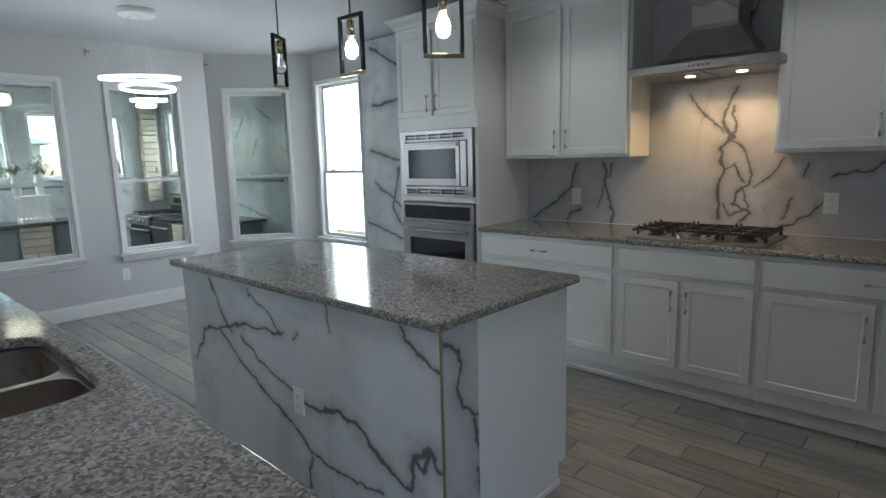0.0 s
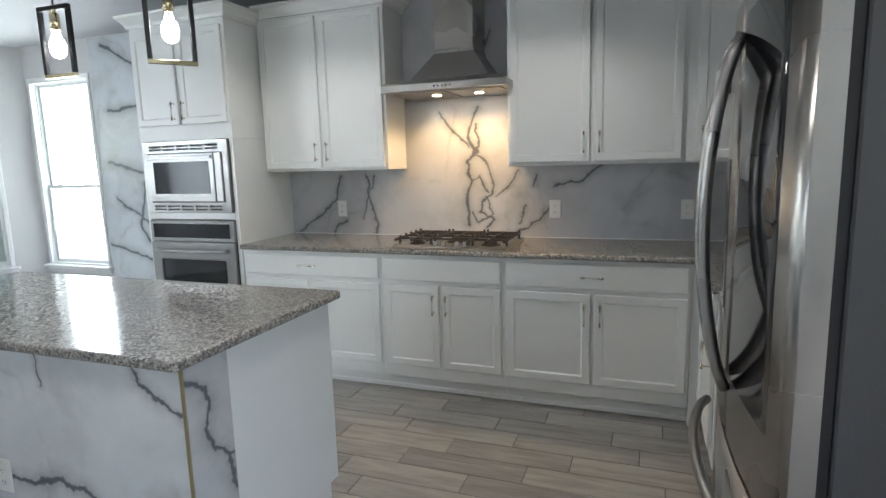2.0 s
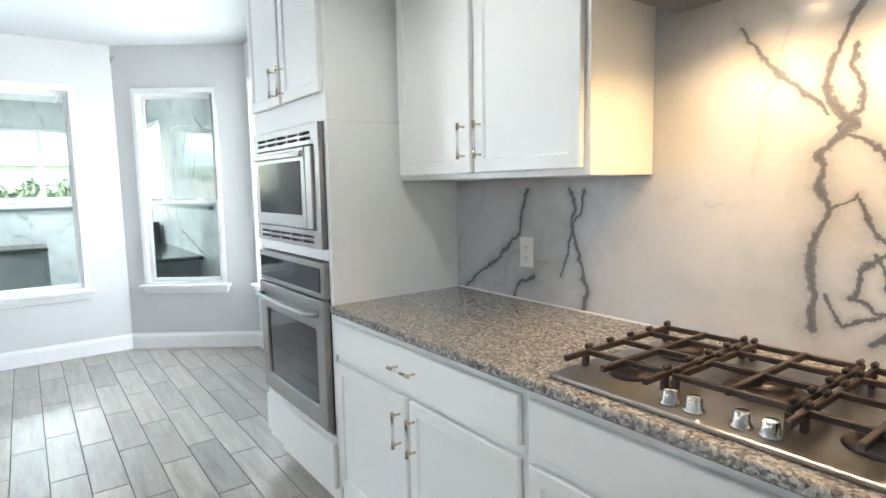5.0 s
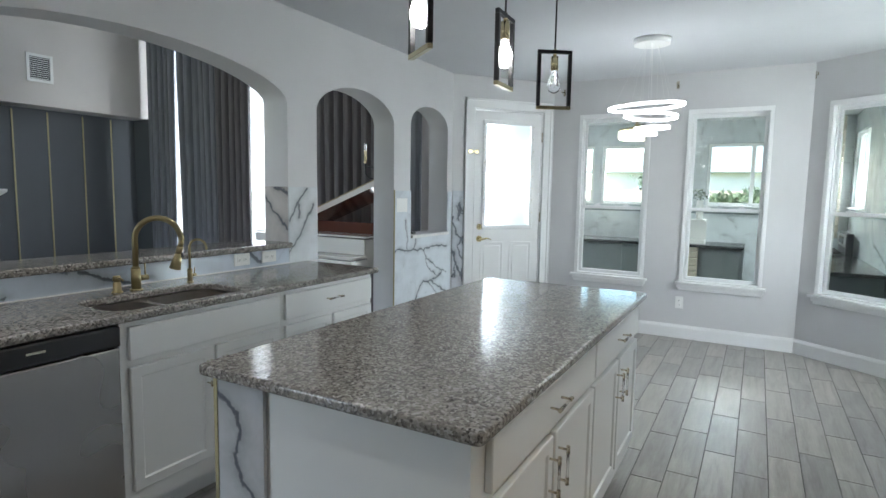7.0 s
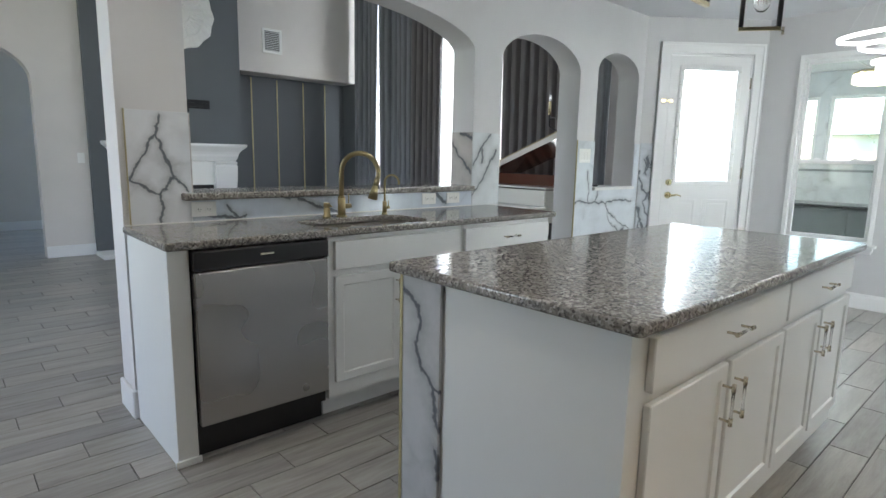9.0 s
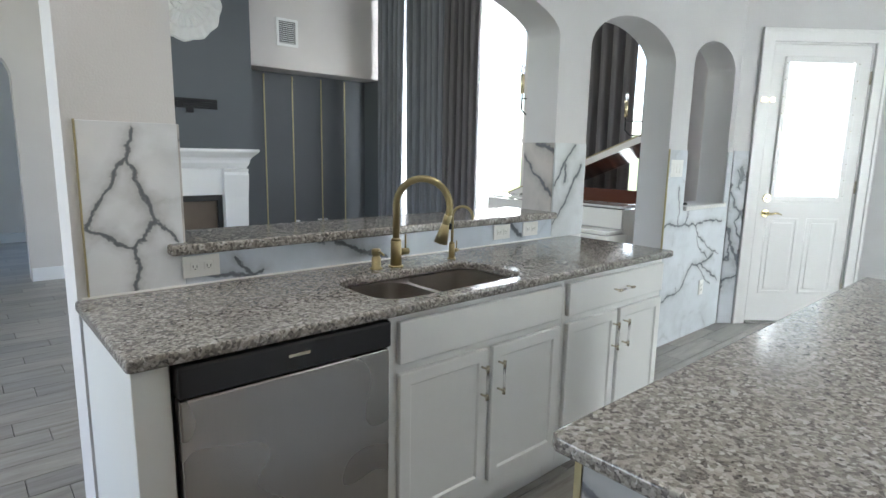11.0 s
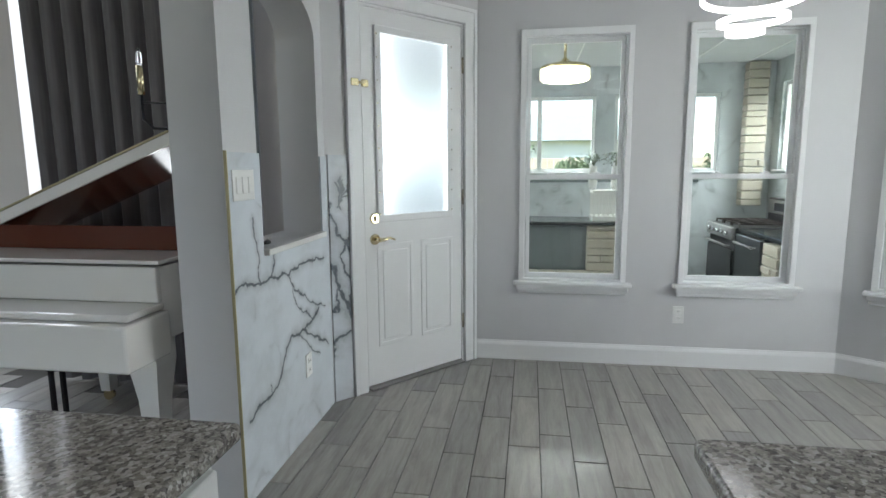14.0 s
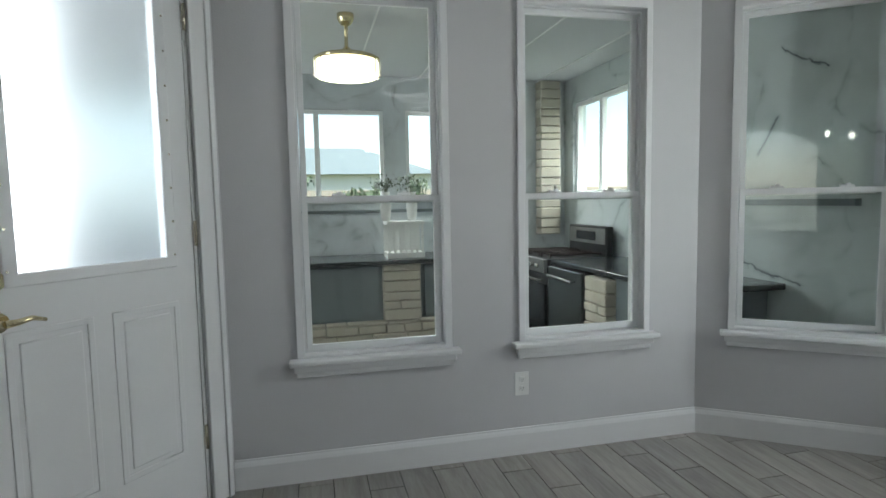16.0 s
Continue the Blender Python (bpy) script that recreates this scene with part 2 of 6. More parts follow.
V_RANGE = [(5.11, 1.8, 5.06, 1.69, 0.01), (5.06, 1.69, 5.04, 1.58, 0.01), (5.04, 1.58, 5.1, 1.5, 0.01), (5.1, 1.5, 5.02, 1.43, 0.01), (5.02, 1.43, 5.04, 1.27, 0.01), (5.04, 1.27, 5.01, 1.19, 0.01), (5.01, 1.19, 5.04, 0.98, 0.01), (4.83, 1.78, 4.93, 1.65, 0.006), (4.93, 1.65, 5.01, 1.56, 0.006), (5.01, 1.56, 5.04, 1.54, 0.006), (5.1, 1.69, 5.11, 1.54, 0.006), (5.11, 1.54, 5.07, 1.49, 0.006), (5.07, 1.49, 5.15, 1.42, 0.006), (5.15, 1.42, 5.2, 1.3, 0.006), (5.2, 1.3, 5.2, 1.22, 0.006), (5.2, 1.22, 5.11, 1.14, 0.006), (5.11, 1.14, 5.12, 1.07, 0.006), (5.12, 1.07, 5.22, 1.03, 0.006), (5.22, 1.03, 5.17, 0.97, 0.006), (5.04, 1.29, 5.09, 1.32, 0.005), (5.09, 1.32, 5.17, 1.22, 0.005), (5.05, 1.09, 5.1, 1.0, 0.005), (5.1, 1.0, 5.2, 1.06, 0.005), (5.2, 1.06, 5.15, 1.19, 0.005), (5.38, 1.37, 5.33, 1.26, 0.004), (5.33, 1.26, 5.22, 1.19, 0.004), (5.94, 1.39, 5.79, 1.28, 0.006), (5.79, 1.28, 5.6, 1.25, 0.006), (5.94, 1.39, 5.85, 1.37, 0.004), (5.58, 1.11, 5.5, 1.02, 0.004), (5.5, 1.02, 5.36, 0.94, 0.004), (5.49, 1.32, 5.47, 1.24, 0.005), (5.41, 1.11, 5.36, 1.0, 0.005), (4.03, 1.34, 3.99, 1.2, 0.007), (3.99, 1.2, 3.82, 1.07, 0.007), (3.82, 1.07, 3.62, 0.91, 0.007), (4.25, 1.35, 4.24, 1.2, 0.008), (4.24, 1.2, 4.28, 1.09, 0.008), (4.28, 1.09, 4.31, 0.98, 0.008), (4.31, 0.98, 4.29, 0.91, 0.008), (4.31, 1.35, 4.23, 1.18, 0.005), (4.23, 1.18, 4.19, 1.05, 0.005), (4.06, 1.03, 3.97, 0.98, 0.007), (3.97, 0.98, 3.93, 0.9, 0.007), (5.2, 2.27, 5.15, 2.16, 0.006), (5.15, 2.16, 5.09, 2.07, 0.006)]
V_STRIP = [(1.75, 2.5, 2.3, 2.2, .012), (1.75, 1.95, 2.5, 2.0, .01), (1.7, 1.5, 2.4, 1.35, .012), (2.1, 1.35, 2.0, 0.95, .014), (1.75, 1.2, 2.2, 0.9, .01), (2.0, 0.95, 2.2, 0.6, .012), (1.6, 0.8, 2.5, 0.5, .01)]
V_COL = [(5.29, 1.42, 5.29, 1.33, 0.006), (5.29, 1.33, 5.41, 1.12, 0.006), (5.41, 1.12, 5.3, 1.05, 0.006), (5.3, 1.05, 5.3, 0.92, 0.006), (5.29, 1.33, 5.22, 1.13, 0.006), (5.22, 1.13, 5.3, 1.05, 0.006), (5.22, 1.13, 5.18, 1.06, 0.004)]
V_BAR = [(4.75, 1.04, 4.35, 0.93, .008), (5.2, 0.96, 4.9, 0.93, .008), (5.0, 1.0, 4.92, 0.93, .006), (3.7, 1.05, 3.5, 0.95, .01)]
V_COL2 = [(3.09, 1.43, 3.19, 1.32, 0.008), (3.19, 1.32, 3.24, 1.19, 0.008), (3.03, 1.31, 3.15, 1.09, 0.008), (3.15, 1.09, 3.24, 0.99, 0.008), (3.17, 1.32, 3.15, 1.22, 0.012)]
V_JAMB = [(-0.2, 1.35, 0.0, 1.15, .008), (0.0, 1.38, -0.12, 1.42, .008)]
V_NICHE = [(2.007, 0.858, 1.953, 0.874, 0.006), (1.953, 0.874, 1.818, 0.874, 0.006), (1.818, 0.874, 1.716, 0.881, 0.006), (1.716, 0.881, 1.522, 0.866, 0.006), (1.522, 0.866, 1.282, 0.884, 0.006), (1.282, 0.884, 1.066, 0.867, 0.006), (1.845, 1.146, 1.827, 1.05, 0.004), (1.827, 1.05, 1.808, 0.95, 0.004), (1.808, 0.95, 1.811, 0.882, 0.004), (1.682, 1.003, 1.664, 0.938, 0.004), (1.664, 0.938, 1.698, 0.877, 0.004), (1.522, 0.866, 1.444, 0.773, 0.003), (1.444, 0.773, 1.308, 0.681, 0.003), (1.308, 0.681, 1.063, 0.595, 0.003), (1.49, 0.843, 1.453, 0.705, 0.003), (1.453, 0.705, 1.267, 0.584, 0.003), (1.267, 0.584, 1.177, 0.621, 0.003), (1.945, 0.337, 1.885, 0.362, 0.006), (1.885, 0.362, 1.727, 0.372, 0.006), (1.727, 0.372, 1.64, 0.441, 0.006), (1.64, 0.441, 1.573, 0.537, 0.006), (1.573, 0.537, 1.525, 0.576, 0.006), (1.525, 0.576, 1.377, 0.546, 0.006), (1.377, 0.546, 1.177, 0.621, 0.006), (1.401, 0.555, 1.224, 0.478, 0.005), (1.224, 0.478, 1.039, 0.376, 0.005), (1.449, 0.56, 1.336, 0.468, 0.003), (1.336, 0.468, 1.18, 0.366, 0.003), (1.885, 0.362, 1.746, 0.371, 0.003), (1.746, 0.371, 1.759, 0.41, 0.003)]
V_DOORSIDE = [(0.921, 1.308, 0.911, 1.24, 0.007), (0.911, 1.24, 0.929, 1.163, 0.007), (0.929, 1.163, 0.917, 1.132, 0.007), (0.908, 1.288, 0.899, 1.209, 0.006), (0.899, 1.209, 0.87, 1.197, 0.006), (0.936, 1.28, 0.916, 1.23, 0.005), (0.874, 1.257, 0.906, 1.2, 0.005), (0.906, 1.2, 0.937, 1.145, 0.005), (0.987, 1.103, 0.956, 1.06, 0.006), (0.956, 1.06, 0.946, 0.989, 0.006), (0.946, 0.989, 0.899, 0.94, 0.006), (0.899, 0.94, 0.881, 0.874, 0.006), (0.996, 1.019, 0.985, 0.9, 0.009), (0.985, 0.9, 0.958, 0.794, 0.009), (0.958, 0.794, 0.941, 0.707, 0.009), (0.941, 0.707, 0.91, 0.613, 0.009), (0.91, 0.613, 0.881, 0.538, 0.009), (0.881, 0.538, 0.866, 0.444, 0.009), (0.874, 0.995, 0.899, 0.94, 0.005), (0.899, 0.94, 0.918, 0.863, 0.005), (0.918, 0.863, 0.895, 0.754, 0.005), (0.895, 0.754, 0.86, 0.7, 0.005), (0.904, 0.59, 0.884, 0.496, 0.008), (0.884, 0.496, 0.852, 0.416, 0.008), (0.853, 0.676, 0.879, 0.579, 0.006), (0.879, 0.579, 0.872, 0.49, 0.006), (0.941, 0.707, 0.933, 0.601, 0.004), (0.933, 0.601, 0.952, 0.527, 0.004), (0.989, 0.255, 0.961, 0.364, 0.005), (0.961, 0.364, 0.907, 0.4, 0.005), (0.907, 0.4, 0.86, 0.419, 0.005), (0.976, 1.168, 0.993, 1.113, 0.004)]
M_ISLAND = marble("marble_island", (0, 2), V_ISLAND, (0.68, 0.69, 0.70))
# Same marble as the island front, with the end's shade put into the tone.
M_ISLEND_SHADE = marble("marble_island_end_shaded", (1, 2), V_ISLEND, (0.52, 0.53, 0.54))
# Range slab tone is lower than the strip's, taking in the cabinets' shade.
M_RANGE = marble("marble_range_shaded", (0, 2), V_RANGE, (0.52, 0.53, 0.555))
M_STRIP = marble("marble_strip", (0, 2), V_STRIP, (0.60, 0.63, 0.66))
M_COL = marble("marble_column", (0, 2), V_COL, (0.68, 0.70, 0.73))
M_BAR = marble("marble_bar", (0, 2), V_BAR, (0.62, 0.68, 0.76))
M_COL2 = marble("marble_pier", (0, 2), V_COL2, (0.66, 0.69, 0.71))
# Pier marble again, its tone darkened and warmed for the shaded jambs.
M_JAMB_SHADE = marble("marble_jamb_shaded", (1, 2), V_JAMB, (0.55, 0.52, 0.50))
M_NICHE = marble("marble_niche", (0, 2), V_NICHE, (0.68, 0.72, 0.76))
M_DOORSIDE = marble("marble_door_side", (0, 2), V_DOORSIDE, (0.60, 0.63, 0.67))
M_SUN = marble("marble_sunroom", (1, 2), [], (0.62, 0.66, 0.68), free=1.0)


def tile_mat(name):
    m = Mat(name, rough=0.35)
    c = m.node("ShaderNodeTexCoord")
    info = m.node("ShaderNodeObjectInfo")
    isl = m.node("ShaderNodeNewGeometry")
    rnd = m.math("FRACT", m.math("ADD", info.outputs["Random"], isl.outputs["Random Per Island"]))
    pos = m.position((1.6, 14, 1))
    off = m.node("ShaderNodeVectorMath", operation="ADD")
    comb = m.node("ShaderNodeCombineXYZ")
    m.link(m.math("MULTIPLY", rnd, 37.0), comb.inputs[0])
    m.link(m.math("MULTIPLY", rnd, 11.0), comb.inputs[2])
    m.link(pos, off.inputs[0])
    m.link(comb.outputs[0], off.inputs[1])
    grain = m.noise(off.outputs[0], 1.6, 6, 0.6, 0.6)
    fine = m.noise(off.outputs[0], 9, 5, 0.7, 0.3)
    base = m.ramp(grain.outputs[0], [(0.28, (0.23, 0.215, 0.195)), (0.5, (0.33, 0.315, 0.29)), (0.72, (0.41, 0.395, 0.37))])
    tone = m.ramp(rnd, [(0.0, (0.78, 0.78, 0.80)), (0.5, (0.96, 0.96, 0.95)), (1.0, (1.12, 1.1, 1.08))])
    col = m.mix(base, tone, 1.0, "MULTIPLY")
    streak = m.ramp(fine.outputs[0], [(0.35, (0.82, 0.82, 0.82)), (0.6, (1, 1, 1))])
    m.color(m.mix(col, streak, 0.6, "MULTIPLY"))
    m.roughness(grain.outputs[0], 0.24, 0.42)
    m.bump(fine.outputs[0], 0.12, 0.001)
    return m.m


TILE = tile_mat("wood_look_tile")
GROUT = paint("grout", (0.09, 0.085, 0.08), 0.9, 0.4, 0.1)


def steel_mat(name, color=(0.52, 0.50, 0.48), rough=0.3, axis=0, metal=1.0):
    m = Mat(name, color, rough, metal)
    sc = [9, 9, 9]
    sc[axis] = 0.2
    n = m.noise(m.position([k * 60 for k in sc]), 1.0, 2)
    big = m.noise(m.position(), 2.0, 2)
    m.roughness(big.outputs[0], rough - 0.04, rough + 0.05)
    m.color(m.ramp(n.outputs[0], [(0.2, tuple(c * 0.965 for c in color)), (0.8, color)]))
    m.bump(n.outputs[0], 0.012, 0.0002)
    m.b.inputs["Anisotropic"].default_value = 0.5
    return m.m


STEEL = steel_mat("brushed_steel", (0.36, 0.35, 0.34))
STEELV = steel_mat("brushed_steel_vertical", (0.47, 0.45, 0.43), 0.27, 2)
SINKSTEEL = steel_mat("sink_steel", (0.64, 0.60, 0.56), 0.28, 1)
CHROME = Mat("chrome", (0.75, 0.75, 0.76), 0.1, 1.0).m
STRIPBRASS = Mat("dull_brass", (0.42, 0.37, 0.22), 0.45, 0.6).m
BRASS = steel_mat("brushed_brass", (0.40, 0.33, 0.18), 0.33, 2)
GOLD = Mat("polished_brass", (0.74, 0.64, 0.40), 0.12, 1.0).m
NICKEL = Mat("champagne_nickel", (0.62, 0.56, 0.45), 0.22, 1.0).m
BLACKMETAL = Mat("black_metal", (0.012, 0.012, 0.014), 0.4, 0.3).m
IRON = paint("cast_iron", (0.03, 0.02, 0.018), 0.55, 0.5, 0.2)
BLACKGLASS = Mat("black_glass", (0.01, 0.011, 0.014), 0.05).m
DOORGLASS = Mat("dark_door_glass", (0.012, 0.014, 0.018), 0.12, Specular_IOR_Level=0.22).m
FRIDGESIDE = paint("fridge_side", (0.05, 0.05, 0.054), 0.45, 0.3, 0.04)
ACRYLIC = Mat("clear_acrylic", (0.95, 0.95, 0.95), 0.05, Transmission_Weight=0.9, IOR=1.3).m
CLEAR = Mat("clear_glass", (1, 1, 1), 0.0, Transmission_Weight=1.0, IOR=1.45).m
PANE = Mat("window_pane", (0.93, 0.97, 0.925), 0.0, Transmission_Weight=1.0, IOR=1.35).m
frost = Mat("frosted_pane", (0.9, 0.95, 0.98), 0.55, Transmission_Weight=0.85, IOR=1.2)
FROST = frost.m


def glow(name, color, strength):
    m = Mat(name, color, 0.5)
    m.b.inputs["Emission Color"].default_value = (*color, 1)
    m.b.inputs["Emission Strength"].default_value = strength
    return m.m


BULB = glow("bulb_glow", (1.0, 0.97, 0.92), 12)
LED = glow("led_glow", (0.97, 0.98, 1.0), 1.1)
WARMLED = glow("warm_lamp_glow", (1.0, 0.72, 0.42), 8)
FANGLOW = glow("fan_lamp_glow", (1.0, 0.93, 0.72), 1.2)


def cloth(name, color):
    m = Mat(name, color, 0.55, Sheen_Weight=0.3)
    p = m.position((1, 1, 0.05))
    n = m.noise(p, 60, 3)
    m.color(m.ramp(n.outputs[0], [(0.3, tuple(c * 0.8 for c in color)), (0.7, tuple(c * 1.15 for c in color))]))
    m.bump(n.outputs[0], 0.2, 0.002)
    return m.m


CURTAIN = cloth("grey_satin", (0.20, 0.21, 0.235))
CURTAIN2 = cloth("taupe_satin", (0.13, 0.12, 0.125))
SHEER = Mat("sheer_cloth", (0.9, 0.9, 0.9), 0.8, Transmission_Weight=0.6).m
PIANOWHITE = Mat("white_lacquer", (0.80, 0.78, 0.74), 0.12, Coat_Weight=0.5).m
PIANORED = Mat("red_brown_lacquer", (0.10, 0.028, 0.015), 0.15).m
STONE = paint("stone_blocks", (0.50, 0.46, 0.38), 0.85, 0.9, 0.25)
LEAF = paint("leaf_green", (0.09, 0.12, 0.07), 0.6, 0.3, 0.4)
PETAL = paint("pale_flowers", (0.55, 0.60, 0.55), 0.7, 0.3, 0.2)
GRASS = paint("lawn", (0.10, 0.13, 0.05), 0.9, 0.8, 0.4)
FENCE = paint("fence_wood", (0.42, 0.36, 0.30), 0.8, 0.5, 0.2)
GREYCAB = paint("grey_cabinet", (0.19, 0.22, 0.23), 0.5, 0.05)
DARKSTONE = Mat("dark_counter", (0.03, 0.035, 0.038), 0.15).m
BRICKINT = paint("firebrick", (0.12, 0.09, 0.07), 0.9, 0.8, 0.3)
PIPING = Mat("white_mortar", (0.7, 0.7, 0.68), 0.6).m

# ---- mesh helpers ----


def thing(name, m, label="", category="", group="", kind=""):
    ob = new(name)
    ob.empty_display_size = 0.1
    ob.matrix_world = m if isinstance(m, Matrix) else Matrix.Translation(m)
    return tagged(ob, label, category, group, kind)


def finish(name, me, material, parent=None, label="", m=None, smooth=False, **tags):
    for x in material if isinstance(material, (list, tuple)) else [material]:
        me.materials.append(x)
    if smooth:
        for p in me.polygons:
            p.use_smooth = True
    ob = new(name, me)
    if m is not None:
        ob.matrix_basis = m
    if parent is not None:
        ob.parent = parent
    return tagged(ob, label, **tags)


def part(name, bm, material, parent=None, label="", m=None, smooth=False, **tags):
    bmesh.ops.recalc_face_normals(bm, faces=bm.faces)
    me = bpy.data.meshes.new(name)
    bm.to_mesh(me)
    bm.free()
    return finish(name, me, material, parent, label, m, smooth, **tags)


def box(bm, x0, y0, z0, x1, y1, z1, bevel=0.0, seg=1, mat=0):
    g = bmesh.ops.create_cube(bm, size=1.0)
    vs = g["verts"]
    bmesh.ops.scale(bm, vec=(abs(x1 - x0), abs(y1 - y0), abs(z1 - z0)), verts=vs)
    bmesh.ops.translate(bm, vec=((x0 + x1) / 2, (y0 + y1) / 2, (z0 + z1) / 2), verts=vs)
    faces = list({f for v in vs for f in v.link_faces})
    for f in faces:
        f.material_index = mat
    if bevel:
        edges = list({e for v in vs for e in v.link_edges})
        r = bmesh.ops.bevel(bm, geom=edges, offset=bevel, segments=seg, affect="EDGES", profile=0.5)
        for f in r["faces"]:
            f.material_index = mat
    return bm


def boxes(*rows, bevel=0.0, seg=1):
    bm = bmesh.new()
    for r in rows:
        box(bm, *r, bevel=bevel, seg=seg)
    return bm


def cyl(bm, p0, p1, r0, r1=None, seg=16, mat=0, caps=True):
    p0, p1 = Vector(p0), Vector(p1)
    d = p1 - p0
    m = Matrix.Translation((p0 + p1) / 2) @ d.to_track_quat("Z", "Y").to_matrix().to_4x4()
    g = bmesh.ops.create_cone(bm, cap_ends=caps, segments=seg, radius1=r0, radius2=r0 if r1 is None else r1, depth=d.length, matrix=m)
    for f in {f for v in g["verts"] for f in v.link_faces}:
        f.material_index = mat
        f.smooth = len(f.verts) == 4
    return bm


def tube(bm, points, r, seg=10, mat=0, radii=None):
    pts = [Vector(p) for p in points]
    rings = []
    up = Vector((0.13, 0.21, 1)).normalized()
    for i, p in enumerate(pts):
        d = (pts[min(i + 1, len(pts) - 1)] - pts[max(i - 1, 0)]).normalized()
        a = d.cross(up)
        if a.length < 0.1:
            a = d.cross(Vector((1, 0, 0)))
        a.normalize()
        b = d.cross(a)
        rr = radii[i] if radii else r
        rings.append([bm.verts.new(p + (a * math.cos(t) + b * math.sin(t)) * rr) for t in (2 * math.pi * k / seg for k in range(seg))])
    for q, s in zip(rings, rings[1:]):
        for k in range(seg):
            f = bm.faces.new((q[k], q[(k + 1) % seg], s[(k + 1) % seg], s[k]))
            f.material_index, f.smooth = mat, True
    for ring in (rings[0], rings[-1]):
        bm.faces.new(ring).material_index = mat
    return bm


def lathe(bm, profile, seg=24, center=(0, 0, 0), mat=0):
    rings = []
    for r, z in profile:
        rings.append([bm.verts.new((center[0] + max(r, 1e-4) * math.cos(2 * math.pi * k / seg), center[1] + max(r, 1e-4) * math.sin(2 * math.pi * k / seg), center[2] + z)) for k in range(seg)])
    for q, s in zip(rings, rings[1:]):
        for k in range(seg):
            f = bm.faces.new((q[k], q[(k + 1) % seg], s[(k + 1) % seg], s[k]))
            f.material_index, f.smooth = mat, True
    return bm


def outline_mesh(name, outer, holes=(), depth=0.1, bevel=0.0, res=2):
    """A plate in local x, y with holes, depth thick about z = 0."""
    cu = bpy.data.curves.new(name, "CURVE")
    cu.dimensions, cu.fill_mode = "2D", "BOTH"
    cu.extrude = depth / 2 - bevel
    cu.bevel_depth, cu.bevel_resolution, cu.offset = bevel, res, -bevel
    for pts in (outer, *holes):
        sp = cu.splines.new("POLY")
        sp.points.add(len(pts) - 1)
        for q, (x, y) in zip(sp.points, pts):
            q.co = (x, y, 0, 1)
        sp.use_cyclic_u = True
    ob = bpy.data.objects.new(name, cu)
    scene.collection.objects.link(ob)
    me = bpy.data.meshes.new_from_object(ob.evaluated_get(bpy.context.evaluated_depsgraph_get()))
    me.name = name
    me.materials.clear()
    bpy.data.objects.remove(ob)
    bpy.data.curves.remove(cu)
    return me


def rect(x0, y0, x1, y1, r=0.0, n=4):
    if r <= 0:
        return [(x0, y0), (x1, y0), (x1, y1), (x0, y1)]
    out = []
    for cx, cy, a in ((x1 - r, y0 + r, -90), (x1 - r, y1 - r, 0), (x0 + r, y1 - r, 90), (x0 + r, y0 + r, 180)):
        out += [(cx + r * math.cos(radians(a + 90 * k / n)), cy + r * math.sin(radians(a + 90 * k / n))) for k in range(n + 1)]
    return out


def arched(s0, s1, z0, spring, top, n=18, power=2.0):
    """An opening's outline with an arched head."""
    c, h = (s0 + s1) / 2, (s1 - s0) / 2
    pts = [(s0, z0), (s1, z0)]
    for k in range(n + 1):
        a = math.pi * k / n
        x = math.cos(a)
        pts.append((c + h * x, spring + (top - spring) * (1 - abs(x) ** power) ** (1 / power)))
    return pts


def wall(name, p0, p1, thick, z0, z1, holes=(), material=WALL, side=1, **tags):
    """A wall whose visible face runs from p0 to p1; its thickness lies to the left of that way for side 1."""
    p0, p1 = Vector((*p0, 0)), Vector((*p1, 0))
    d = p1 - p0
    L = d.length
    d.normalize()
    n = Vector((-d.y, d.x, 0)) * side
    me = outline_mesh(name, rect(0, z0 - (0.05 if z0 == 0 else 0), L, z1), holes, thick)
    m = Matrix(((d.x, 0, n.x, 0), (d.y, 0, n.y, 0), (0, 1, 0, 0), (0, 0, 0, 1)))
    m = Matrix.Translation(p0 + n * thick / 2) @ m
    me.transform(m)
    if m.determinant() < 0:
        me.flip_normals()
    return finish(name, me, material, kind="structure", **tags)


def along(p0, p1):
    """A pose at p0 whose x runs to p1."""
    return pose(p0[0], p0[1], 0, 0, 0, math.degrees(math.atan2(p1[1] - p0[1], p1[0] - p0[0])))


# ---- structure ----
NX = 0.08
A, B = (0.975, 0.0), (NX, 0.753)
C, D = (NX, 3.09), (0.74, 3.99)
YR = 3.99
part("subfloor", boxes((-4.5, -8.5, -0.2, 10.5, 4.2, -0.006)), GROUT, kind="structure")
part("ceiling", boxes((NX - 0.3, -0.20, H, 9.6, 4.3, H + 0.15)), CEIL, kind="structure")
part("ceiling_living", boxes((0.3, -8.2, 5.6, 9.6, -0.2, 5.75)), CEIL, kind="structure")

WIN1, WIN2 = (1.06, 1.735), (2.11, 2.785)
WZ = (0.57, 2.20)
wall("wall_nook", B, C, 0.16, 0, H, [rect(y0 - B[1], WZ[0], y1 - B[1], WZ[1]) for y0, y1 in (WIN1, WIN2)])
LD = math.hypot(A[0] - B[0], A[1] - B[1])
DOOR0, DOORW, DOORH = 0.236, 0.806, 2.26
wall("wall_door", A, B, 0.16, 0, H, [rect(DOOR0, -0.012, DOOR0 + DOORW, DOORH)])
LW = math.hypot(D[0] - C[0], D[1] - C[1])
W3 = (0.17, 0.84)
wall("wall_bay", C, D, 0.16, 0, H, [rect(W3[0], WZ[0], W3[1], WZ[1])], side=1)
W4 = (0.80, 1.55)
